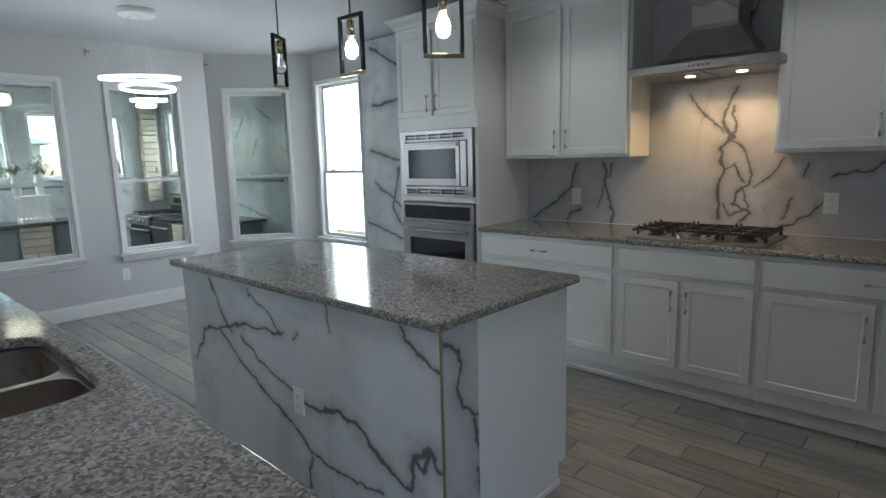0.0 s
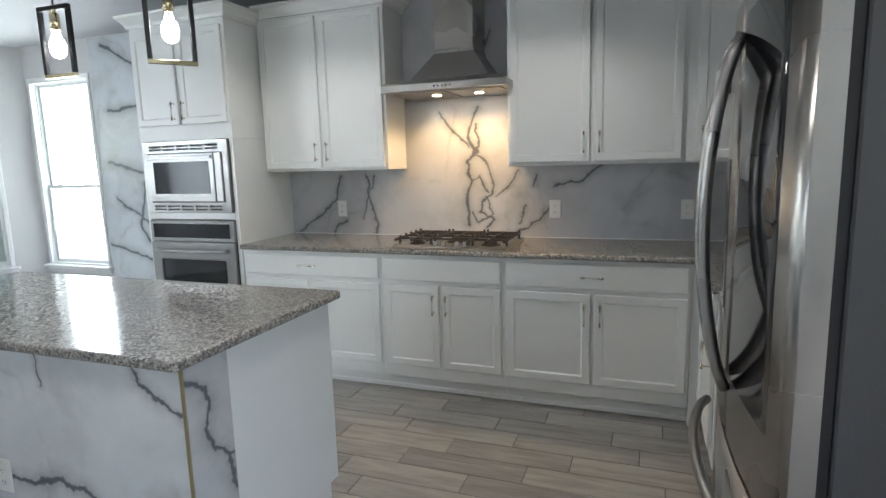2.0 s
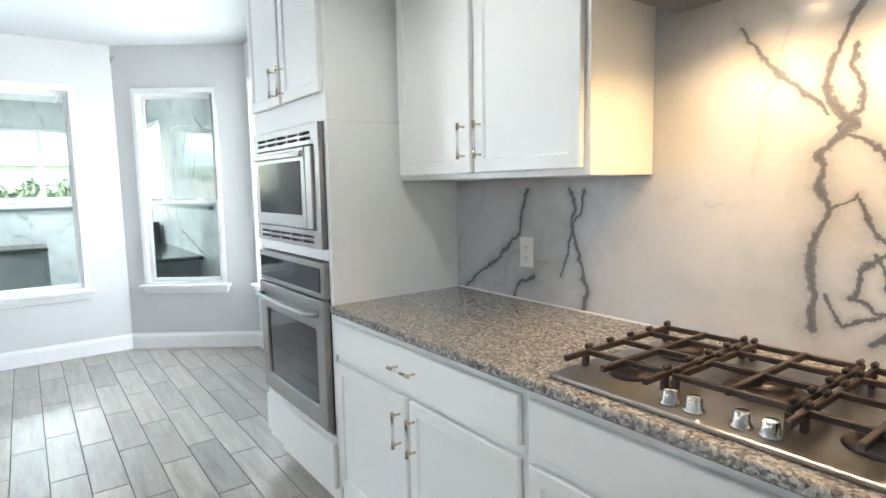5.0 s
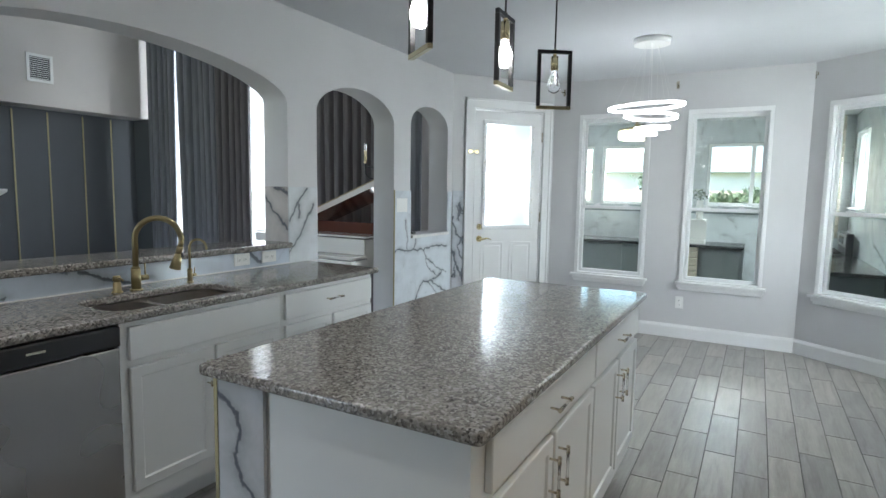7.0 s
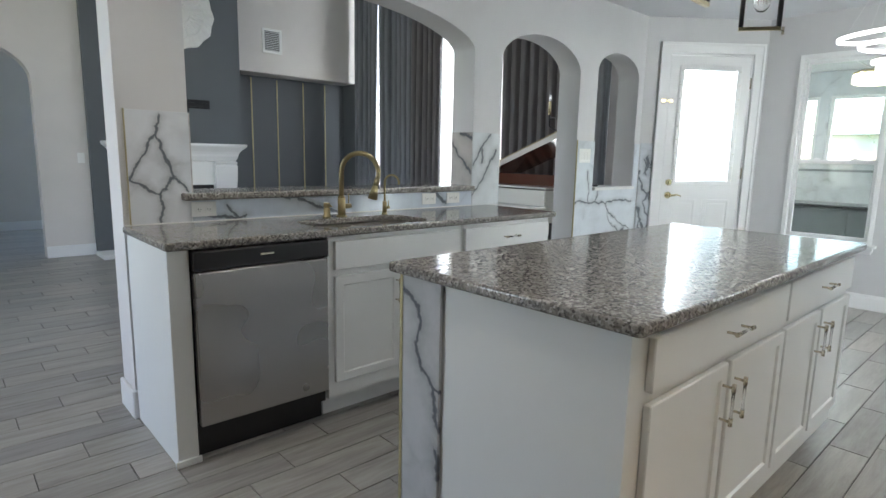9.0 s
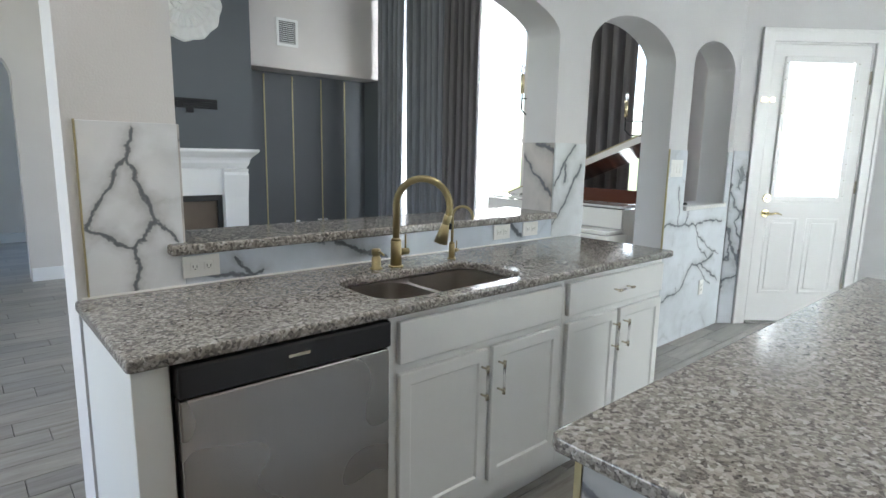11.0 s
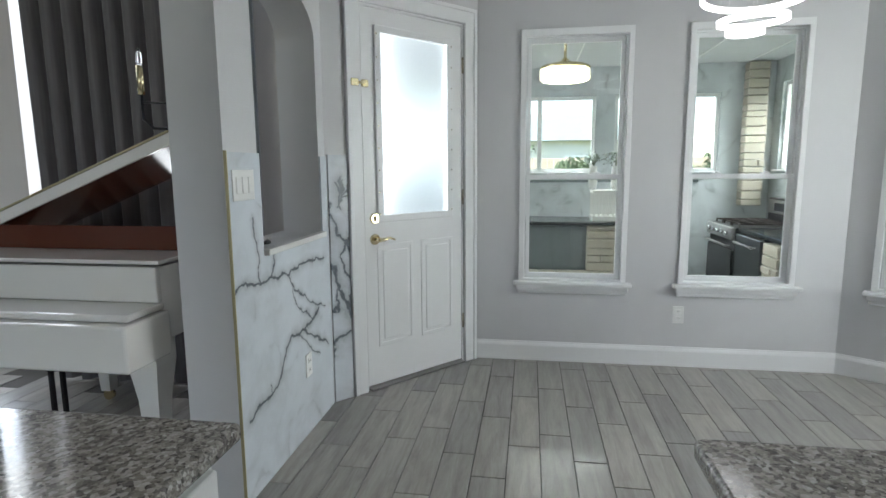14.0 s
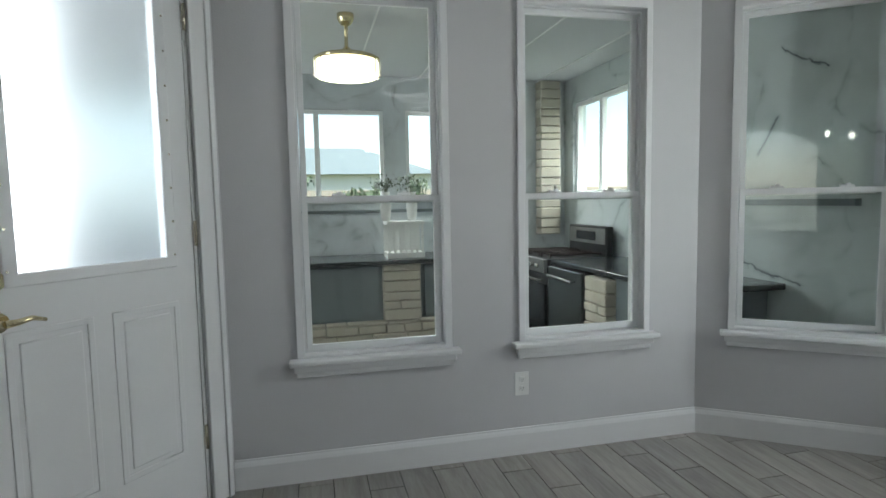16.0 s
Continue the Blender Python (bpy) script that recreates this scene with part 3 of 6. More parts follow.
wall("wall_range", D, (7.2, YR), 0.18, 0, H, [rect(W4[0] - D[0], WZ[0], W4[1] - D[0], WZ[1] + 0.06)], side=1)
ARCH1, ARCH2, ARCH3 = (3.25, 5.15), (2.01, 2.97), (1.07, 1.75)
wall("wall_sink", (A[0] - 0.1, 0), (9.4, 0), 0.21, 0, 5.7, [
    [(x - A[0] + 0.1, z) for x, z in arched(*ARCH1, 1.02, 1.97, 2.19, power=1.9)],
    [(x - A[0] + 0.1, z) for x, z in arched(*ARCH2, -0.012, 1.96, 2.18, power=1.9)],
    [(x - A[0] + 0.1, z) for x, z in arched(*ARCH3, 1.012, 2.0, 2.19)],
    [(x - A[0] + 0.1, z) for x, z in arched(5.45, 8.2, -0.012, 2.0, 2.3, power=1.9)]], side=-1)
wall("wall_fridge", (7.15, 4.1), (7.15, 0.75), 0.15, 0, H, side=1)
# Unseen closing walls; the entry opening is assumed, to let the fill lamp in.
wall("wall_entry", (9.3, 0.9), (9.3, -8.2), 0.15, 0, 5.7, [rect(1.2, 0.7, 3.8, 3.2)], side=1)
wall("wall_entry_return", (7.1, 0.85), (9.4, 0.85), 0.15, 0, H, side=1)
wall("wall_window_living", (0.68, -0.21), (0.68, -5.95), 0.2, 0, 5.7, [rect(0.55, 0.35, 1.95, 4.9), rect(2.25, 0.35, 4.6, 4.9)], LIVWALL, side=-1)
YB = -5.15
wall("wall_living_upper", (0.5, YB), (2.844, YB), 0.6, 2.385, 5.7, material=LIVWALL, side=-1)
part("wall_recess", boxes((0.5, YB - 0.55, 0, 2.9, YB - 0.4, 2.385)), DARKWALL, kind="structure")
part("wall_recess_side", boxes((0.62, YB - 0.4, 0, 0.80, YB, 2.384)), DARKWALL, kind="structure")
part("wall_chimney_breast", boxes((2.845, -5.9, 0, 4.67, -4.88, 5.6)), DARKWALL, kind="structure")
wall("wall_living_left", (4.671, -4.95), (9.4, -4.95), 0.2, 0, 5.7, [[(x - 4.671, z) for x, z in arched(5.16, 6.45, -0.012, 2.0, 2.4, power=1.9)]], LIVWALL, side=-1)
wall("wall_hall", (4.4, -7.9), (9.4, -7.9), 0.15, 0, 3.2, (), LIVWALL, side=-1)
part("ceiling_hall", boxes((4.4, -8.05, 3.0, 9.4, -5.15, 3.15)), CEIL, kind="structure")


def baseboard(name, p0, p1, h=0.135):
    L = math.hypot(p1[0] - p0[0], p1[1] - p0[1])
    bm = bmesh.new()
    prof = [(0, 0), (-0.016, 0), (-0.016, h - 0.03), (-0.012, h - 0.018), (-0.007, h - 0.008), (-0.006, h), (0, h)]
    a = [bm.verts.new((0, y, z)) for y, z in prof]
    b = [bm.verts.new((L, y, z)) for y, z in prof]
    for k in range(len(prof)):
        j = (k + 1) % len(prof)
        bm.faces.new((a[k], a[j], b[j], b[k]))
    bm.faces.new(a)
    bm.faces.new(b)
    part(name, bm, TRIM, m=along(p0, p1), kind="structure")


def between(p, q, s):
    L = math.hypot(q[0] - p[0], q[1] - p[1])
    return (p[0] + (q[0] - p[0]) * s / L, p[1] + (q[1] - p[1]) * s / L)


baseboard("baseboard_nook", B, C)
baseboard("baseboard_bay", C, D)
baseboard("baseboard_range", D, (1.6, YR))
part("baseboard_living_left", boxes((4.671, -4.949, 0, 5.16, -4.934, 0.135), bevel=0.003), TRIM, kind="structure")
part("baseboard_breast", boxes((4.58, -4.879, 0, 4.67, -4.864, 0.135), bevel=0.003), DARKWALL, kind="structure")
part("baseboard_hall", boxes((4.5, -7.9, 0, 9.3, -7.884, 0.135), bevel=0.003), TRIM, kind="structure")
part("baseboard_pier", boxes((5.45, -0.22, 0, 5.466, 0.012, 0.135), (5.40, 0.0, 0, 5.466, 0.016, 0.135), bevel=0.004), TRIM, kind="structure")

# ---- windows ----


def window(name, m, w, z0, z1, sill=True, thick=0.16, rail=0.425, cover=True):
    """A double-hung window; local x along the wall, y into the wall, z up. rail: the meeting rail's height as a share."""
    t = thing(name, m, kind="structure")
    zr = z0 + (z1 - z0) * rail
    f = 0.022
    me = outline_mesh("window_frame", rect(0.002, z0 + 0.002, w - 0.002, z1 - 0.002), [rect(f, z0 + f, w - f, z1 - f)], 0.06)
    me.transform(Matrix.Translation((0, 0.068, 0)) @ pose(0, 0, 0, 90))
    finish("window_frame", me, VINYL, t)
    s = 0.028
    for part_name, a, b, y in (("upper_sash", zr - 0.005, z1 - f, 0.072), ("lower_sash", z0 + f, zr + 0.03, 0.045)):
        sash = outline_mesh(part_name, rect(f + 0.002, a, w - f - 0.002, b), [rect(f + s, a + s, w - f - s, b - s)], 0.026, 0.003, 1)
        sash.transform(Matrix.Translation((0, y, 0)) @ pose(0, 0, 0, 90))
        so = finish(part_name, sash, VINYL, t)
        pane = part("pane", boxes((f + s - 0.004, y - 0.002, a + s - 0.004, w - f - s + 0.004, y + 0.002, b - s + 0.004)), PANE, so)
        pane.visible_shadow = False
    for x in (0.28 * w, 0.72 * w):
        part("sash_lock", boxes((x - 0.03, 0.024, zr + 0.03, x + 0.03, 0.047, zr + 0.042), (x - 0.008, 0.016, zr + 0.036, x + 0.012, 0.030, zr + 0.05), bevel=0.003), VINYL, t)
    me = outline_mesh("liner", rect(0.001, z0 + 0.001, w - 0.001, z1 - 0.001), [rect(0.014, z0 + 0.014, w - 0.014, z1 - 0.014)], 0.036)
    me.transform(Matrix.Translation((0, 0.018, 0)) @ pose(0, 0, 0, 90))
    finish("liner", me, TRIM, t)
    me = outline_mesh("casing", rect(-0.02, z0 - 0.0, w + 0.02, z1 + 0.03), [rect(0.014, z0 + 0.014, w - 0.014, z1 - 0.014)], 0.012, 0.003, 1)
    me.transform(Matrix.Translation((0, -0.008, 0)) @ pose(0, 0, 0, 90))
    finish("casing", me, TRIM, t)
    if sill:
        part("window_sill", boxes((-0.055, -0.06, z0 - 0.026, w + 0.055, 0.06, z0 - 0.001), bevel=0.006, seg=2), TRIM, t)
        part("apron", boxes((-0.035, -0.035, z0 - 0.06, w + 0.035, -0.001, z0 - 0.027), (-0.025, -0.02, z0 - 0.085, w + 0.025, -0.001, z0 - 0.058), bevel=0.006, seg=2), TRIM, t)
    return t


window("window_1", along((NX, WIN1[0]), (NX, WIN1[1])), WIN1[1] - WIN1[0], *WZ)
window("window_2", along((NX, WIN2[0]), (NX, WIN2[1])), WIN2[1] - WIN2[0], *WZ)
window("window_3", along(between(C, D, W3[0]), between(C, D, W3[1])), W3[1] - W3[0], *WZ)
window("window_4", along((W4[0], YR), (W4[1], YR)), W4[1] - W4[0], WZ[0], WZ[1] + 0.06)


def big_window(name, y0, y1):
    t = thing(name, along((0.48, y1), (0.48, y0)), kind="structure")
    w = y1 - y0
    me = outline_mesh("window_frame", rect(0, 0.35, w, 4.9), [rect(0.05, z0, w / 2 - 0.03, z1) for z0, z1 in ((0.4, 1.5), (1.56, 2.8), (3.2, 4.85))] + [rect(w / 2 + 0.03, z0, w - 0.05, z1) for z0, z1 in ((0.4, 1.5), (1.56, 2.8), (3.2, 4.85))], 0.06)
    me.transform(Matrix.Translation((0, -0.1, 0)) @ pose(0, 0, 0, 90))
    finish("window_frame", me, VINYL, t)


big_window("window_5", -4.81, -2.46)
big_window("window_6", -2.16, -0.76)

# door in the angled wall
door = thing("door_1", along(B, A), kind="structure")
U0, U1 = LD - DOOR0 - DOORW, LD - DOOR0
CW = 0.085
me = outline_mesh("door_casing", [(U0 - CW, 0), (U0, 0), (U0, DOORH), (U1, DOORH), (U1, 0), (U1 + CW, 0), (U1 + CW, DOORH + CW), (U0 - CW, DOORH + CW)], [], 0.018, 0.005, 2)
me.transform(Matrix.Translation((0, 0.010, 0)) @ pose(0, 0, 0, 90))
finish("door_casing", me, TRIM, door)
me = outline_mesh("door_casing_back_band", [(U0 - CW - 0.012, 0), (U0 - CW + 0.012, 0), (U0 - CW + 0.012, DOORH + CW - 0.012), (U1 + CW - 0.012, DOORH + CW - 0.012), (U1 + CW - 0.012, 0), (U1 + CW + 0.012, 0), (U1 + CW + 0.012, DOORH + CW + 0.012), (U0 - CW - 0.012, DOORH + CW + 0.012)], [], 0.028, 0.004, 1)
me.transform(Matrix.Translation((0, 0.015, 0)) @ pose(0, 0, 0, 90))
finish("door_casing_band", me, TRIM, door)
me = outline_mesh("door_jamb", [(U0 + 0.001, 0), (U0 + 0.014, 0), (U0 + 0.014, DOORH - 0.014), (U1 - 0.014, DOORH - 0.014), (U1 - 0.014, 0), (U1 - 0.001, 0), (U1 - 0.001, DOORH - 0.001), (U0 + 0.001, DOORH - 0.001)], [], 0.15)
me.transform(Matrix.Translation((0, -0.08, 0)) @ pose(0, 0, 0, 90))
finish("door_jamb", me, TRIM, door)
DZ0, DZ1 = 0.022, DOORH - 0.018
G = rect(U0 + 0.135, 1.055, U1 - 0.135, DZ1 - 0.12)
me = outline_mesh("door_leaf", rect(U0 + 0.017, DZ0, U1 - 0.017, DZ1), [G], 0.044, 0.002, 1)
me.transform(Matrix.Translation((0, -0.03, 0)) @ pose(0, 0, 0, 90))
leaf = finish("door_leaf", me, TRIM, door)
gx0, gz0, gx1, gz1 = G[0][0], G[0][1], G[2][0], G[2][1]
me = outline_mesh("glass_frame", rect(gx0 - 0.03, gz0 - 0.03, gx1 + 0.03, gz1 + 0.03, 0.008, 2), [rect(gx0 + 0.012, gz0 + 0.012, gx1 - 0.012, gz1 - 0.012)], 0.018, 0.005, 2)
me.transform(Matrix.Translation((0, 0.0, 0)) @ pose(0, 0, 0, 90))
finish("glass_frame", me, TRIM, leaf)
pane = part("frosted_pane", boxes((gx0 - 0.005, -0.034, gz0 - 0.005, gx1 + 0.005, -0.028, gz1 + 0.005)), FROST, leaf, "frosted glass")
pane.visible_shadow = False
bm = bmesh.new()
for k in range(9):
    z = gz0 + 0.02 + (gz1 - gz0 - 0.04) * k / 8
    for x in (gx0 - 0.018, gx1 + 0.018):
        cyl(bm, (x, 0.006, z), (x, 0.0105, z), 0.0045, seg=8)
part("screw", bm, NICKEL, leaf)
for x0, x1 in ((U0 + 0.10, U0 + 0.37), (U1 - 0.37, U1 - 0.10)):
    me = outline_mesh("raised_panel", rect(x0, 0.26, x1, 0.89), [rect(x0 + 0.022, 0.282, x1 - 0.022, 0.868)], 0.008, 0.003, 2)
    me.transform(Matrix.Translation((0, -0.007, 0)) @ pose(0, 0, 0, 90))
    finish("raised_panel", me, TRIM, leaf)
    me = outline_mesh("panel_field", rect(x0 + 0.04, 0.30, x1 - 0.04, 0.85), [], 0.010, 0.005, 2)
    me.transform(Matrix.Translation((0, -0.008, 0)) @ pose(0, 0, 0, 90))
    finish("panel_field", me, TRIM, leaf)
bm = bmesh.new()
kx = U1 - 0.085
cyl(bm, (kx, -0.01, 0.925), (kx, 0.005, 0.925), 0.033, 0.030, 24)
cyl(bm, (kx, 0.005, 0.925), (kx, 0.045, 0.925), 0.011, seg=12)
tube(bm, [(kx, 0.045, 0.925), (kx - 0.03, 0.052, 0.927), (kx - 0.07, 0.05, 0.933), (kx - 0.11, 0.045, 0.920)], 0.009, radii=[0.012, 0.010, 0.008, 0.006])
part("door_handle", bm, GOLD, leaf, "polished brass lever handle")
bm = bmesh.new()
cyl(bm, (kx, -0.01, 1.05), (kx, 0.008, 1.05), 0.032, 0.028, 24)
box(bm, kx - 0.006, 0.008, 1.035, kx + 0.006, 0.022, 1.065, 0.002)
part("deadbolt", bm, GOLD, leaf, "polished brass deadbolt")
part("threshold", boxes((U0 + 0.015, -0.12, 0.001, U1 - 0.015, 0.03, 0.016), bevel=0.004), STEEL, door)
for z in (0.3, 1.15, 2.0):
    bm = bmesh.new()
    cyl(bm, (U0 + 0.012, 0.004, z - 0.05), (U0 + 0.012, 0.004, z + 0.05), 0.007, seg=10)
    part("hinge", bm, NICKEL, door)
bm = boxes((U1 + 0.02, 0.02, 1.80, U1 + 0.07, 0.03, 1.84), (U1 - 0.05, 0.0, 1.80, U1 - 0.01, 0.02, 1.84), (U1 - 0.03, 0.022, 1.812, U1 + 0.02, 0.034, 1.828), bevel=0.003)
part("door_latch", bm, GOLD, door, "brass flip latch")

# marble cladding
MT = 0.010
for nm, rows, mat in [
    ("cladding_column", [(5.15, 0.001, 0.915, 5.42, MT, 1.432)], M_COL),
    ("cladding_bar", [(3.255, 0.001, 0.915, 5.149, MT, 1.02)], M_BAR),
    ("cladding_pier", [(2.975, 0.001, 0.915, 3.254, MT, 1.425)], M_COL2),
    ("cladding_pier_jamb", [(3.2505, -0.205, 1.05, 3.259, 0.0005, 1.425)], M_JAMB_SHADE),
    ("cladding_column_jamb", [(5.141, -0.205, 1.05, 5.149, 0.0005, 1.432)], M_JAMB_SHADE),
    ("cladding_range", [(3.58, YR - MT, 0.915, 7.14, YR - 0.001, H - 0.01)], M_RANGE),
    ("cladding_strip", [(1.60, YR - MT, 0.0, 2.77, YR - 0.001, H - 0.01)], M_STRIP),
]:
    part(nm, boxes(*rows, bevel=0.0015), mat, kind="structure", label="polished white marble-look slab with grey veins")
me = outline_mesh("cladding_niche", [(0.985, 0.001), (2.005, 0.001), (2.005, 1.41), (ARCH3[1], 1.41), (ARCH3[1], 0.983), (ARCH3[0], 0.983), (ARCH3[0], 1.41), (0.985, 1.41)], [], MT - 0.001)
me.transform(Matrix.Translation((0, MT / 2 + 0.001, 0)) @ pose(0, 0, 0, 90))
finish("cladding_niche", me, M_NICHE, kind="structure")
part("cladding_door_side", boxes((U1 + CW + 0.016, 0.001, 0.0, LD - 0.012, MT, 1.42)), M_DOORSIDE, m=along(B, A), kind="structure")
part("niche_sill", boxes((ARCH3[0] + 0.002, -0.22, 0.984, ARCH3[1] - 0.002, 0.035, 1.0115), bevel=0.004, seg=2), PIPING, kind="structure")
bm = boxes((5.42, 0.0, 0.915, 5.424, MT + 0.002, 1.434), (2.005, 0.0, 0.0, 2.009, MT + 0.002, 1.415))
part("edge_trim", bm, STRIPBRASS, kind="structure")
part("caulk_line", boxes((3.25, MT, 0.9155, 5.44, MT + 0.005, 0.921), (3.60, YR - MT - 0.005, 0.9155, 6.7, YR - MT, 0.921)), CAULK, kind="structure")

# ---- cabinets ----


def front_mesh(name, w, h, t=0.02, rail=0.055, recess=0.007, raised=False):
    """A framed door or a plain drawer front, in local x, z, facing -y, its back at y = 0."""
    bm = bmesh.new()
    box(bm, 0, -t, 0, w, 0, h, 0.003, 1)
    if rail:
        f = min((f for f in bm.faces), key=lambda q: q.calc_center_median().y - q.calc_area() * 10)
        bmesh.ops.inset_region(bm, faces=[f], thickness=rail)
        bmesh.ops.inset_region(bm, faces=[f], thickness=0.009, depth=-recess)
    return bm


def pull(parent, x, z, length=0.10, vertical=True, y=-0.02):
    bm = bmesh.new()
    d = Vector((0, 0, length / 2)) if vertical else Vector((length / 2, 0, 0))
    c = Vector((x, y, z))
    for s in (-1, 1):
        p = c + d * s
        cyl(bm, p, p + Vector((0, -0.03, 0)), 0.004, seg=8)
        e = d.normalized() * 0.012
        cyl(bm, p + Vector((0, -0.03, 0)) - e, p + Vector((0, -0.03, 0)) + e, 0.0062, seg=10)
    cyl(bm, c - d + Vector((0, -0.03, 0)), c + d + Vector((0, -0.03, 0)), 0.0045, seg=8, mat=1)
    part("handle", bm, [NICKEL, ACRYLIC], parent, "clear bar pull with nickel posts")


def cabinet(name, m, w, depth, z0, z1, doors, drawers=(), label="", group="", toe=True, open_side=None):
    """doors: rows (x0, x1, z0, z1, handle side, low); drawers: rows (x0, x1, z0, z1, handle)."""
    t = thing(name, m, label, "cabinet", group)
    rows = [(0, 0, z0, w, depth, z1)]
    if toe:
        rows = [(0, 0, z0 + 0.1, w, depth, z1), (0, 0.06, z0, w, depth, z0 + 0.1)]
    part("body", boxes(*rows, bevel=0.0015), CAB, t)
    for x0, x1, a, b, side, low in doors:
        d = part("door", front_mesh("door", x1 - x0, b - a), CAB, t, m=pose(x0, -0.001, a))
        if side:
            hx = (x1 - x0) - 0.03 if side > 0 else 0.03
            pull(d, hx, 0.11 if low else (b - a) - 0.11)
    for x0, x1, a, b, hd in drawers:
        d = part("drawer", front_mesh("drawer", x1 - x0, b - a, rail=0.0), CAB, t, m=pose(x0, -0.001, a))
        if hd:
            pull(d, (x1 - x0) / 2, (b - a) / 2, vertical=False)
    return t


WHITE = "white painted shaker base cabinet under the granite counter"
ZD0, ZD1, ZR0, ZR1 = 0.18, 0.695, 0.725, 0.860
YF = 3.36


def base_pair(w, split=None, gap=0.018, drawer=True, handle=True):
    s = split or w / 2
    return ([(gap, s - 0.012, ZD0, ZD1, 1, False), (s + 0.012, w - gap, ZD0, ZD1, -1, False)], [(gap, w - gap, ZR0, ZR1, handle)])


for x0, x1, hd in ((3.60, 4.645, True), (4.645, 5.425, False), (5.425, 6.42, True)):
    d, r = base_pair(x1 - x0, handle=hd)
    cabinet("base_cabinet", pose(x0, YF, 0), x1 - x0 - 0.001, YR - YF - 0.012, 0, 0.884, d, r, WHITE, "base cabinets along the range wall")
cabinet("base_cabinet", pose(6.48, YF - 0.001, 0, 0, 0, -90), 0.62, 0.64, 0, 0.884, [(0.04, 0.58, ZD0, ZD1, 1, False)], [(0.04, 0.58, ZR0, ZR1, True)], "white painted corner base cabinet beside the fridge")
part("corner_filler", boxes((6.421, YF, 0.0, 6.479, YR - 0.02, 0.884)), CAB, label="white painted filler strip between the corner cabinets", category="cabinet")
part("toe_trim", boxes((3.60, YF + 0.045, 0.001, 6.48, YF + 0.058, 0.03), bevel=0.004), TRIM, kind="structure")

# sink run, facing +y
S0, S1 = 3.13, 5.42
YS = 0.59


def sinkpose(x1):
    return pose(x1, YS, 0, 0, 0, 180)


d, r = base_pair(0.88, handle=True)
cabinet("base_cabinet", sinkpose(S0 + 0.78), 0.78, YS - 0.012, 0, 0.884, [(0.018, 0.378, ZD0, ZD1, 1, False), (0.402, 0.762, ZD0, ZD1, -1, False)], [(0.018, 0.762, ZR0, ZR1, True)], WHITE, "sink run cabinets")
sk = thing("sink_cabinet", sinkpose(4.76), "white painted sink base cabinet with a false drawer front", "cabinet", "sink run cabinets")
part("body", boxes((0, 0, 0.1, 0.849, 0.02, 0.884), (0, 0.06, 0, 0.849, YS - 0.012, 0.12), (0, 0.021, 0.121, 0.018, YS - 0.012, 0.884), (0.831, 0.021, 0.121, 0.849, YS - 0.012, 0.884), (0.019, YS - 0.03, 0.121, 0.83, YS - 0.012, 0.884)), CAB, sk)
for x0, x1, s in ((0.03, 0.412, 1), (0.436, 0.819, -1)):
    dd = part("door", front_mesh("door", x1 - x0, ZD1 - ZD0), CAB, sk, m=pose(x0, -0.001, ZD0))
    pull(dd, (x1 - x0) - 0.03 if s > 0 else 0.03, ZD1 - ZD0 - 0.11)
part("drawer", front_mesh("drawer", 0.789, ZR1 - ZR0, rail=0.0), CAB, sk, m=pose(0.03, -0.001, ZR0))

dwx0, dwx1 = 4.762, 5.362
dw = thing("dishwasher", sinkpose(dwx1), "stainless steel dishwasher with a black control strip under the granite counter", "dishwasher")
part("body", boxes((0.004, 0.02, 0.09, 0.594, 0.56, 0.88)), DARKPLASTIC, dw)
bm = bmesh.new()
box(bm, 0.006, -0.022, 0.155, 0.592, 0.018, 0.79, 0.006, 2)
part("door", bm, STEELV, dw, "brushed stainless steel door")
bm = bmesh.new()
box(bm, 0.004, -0.03, 0.795, 0.594, 0.018, 0.876, 0.008, 2)
box(bm, 0.2, -0.031, 0.80, 0.40, -0.02, 0.806, 0.001)
part("control_strip", bm, DARKPLASTIC, dw, "black control strip")
part("badge", boxes((0.27, -0.0325, 0.838, 0.33, -0.0305, 0.846)), NICKEL, dw)
part("toe_plate", boxes((0.01, 0.05, 0.003, 0.588, 0.06, 0.15)), DARKPLASTIC, dw)
part("end_panel", boxes((5.364, 0.012, 0.0, 5.444, 0.585, 0.884), (5.355, 0.585, 0.001, 5.455, 0.596, 0.03), bevel=0.002), CAB, label="white painted end panel beside the dishwasher", category="cabinet")

# range wall tall cabinet
TX0, TX1, TY = 2.78, 3.59, 3.355
tall = thing("oven_cabinet", pose(TX0, TY, 0), "tall white cabinet holding a microwave and a wall oven", "cabinet")
W = TX1 - TX0
dp = YR - TY - 0.012
for nm, row in (("base", (0, 0, 0.1, W, dp, 0.36)), ("side_panel", (0, 0.0, 0.361, 0.03, dp, 1.63)), ("side_panel", (W - 0.03, 0, 0.361, W, dp, 1.63)), ("shelf", (0.031, 0.0, 1.085, W - 0.031, dp, 1.13)), ("upper_body", (0, 0, 1.631, W, dp, 2.40)), ("toe_kick", (0, 0.06, 0, W, dp, 0.099)), ("back_panel", (0.031, dp - 0.02, 0.361, W - 0.031, dp, 1.08))):
    part(nm, boxes(row, bevel=0.001), CAB, tall)
for x0, x1, s in ((0.02, W / 2 - 0.014, 1), (W / 2 + 0.014, W - 0.02, -1)):
    dd = part("door", front_mesh("door", x1 - x0, 0.62), CAB, tall, m=pose(x0, -0.001, 1.735))
    pull(dd, (x1 - x0) - 0.03 if s > 0 else 0.03, 0.09, 0.10)
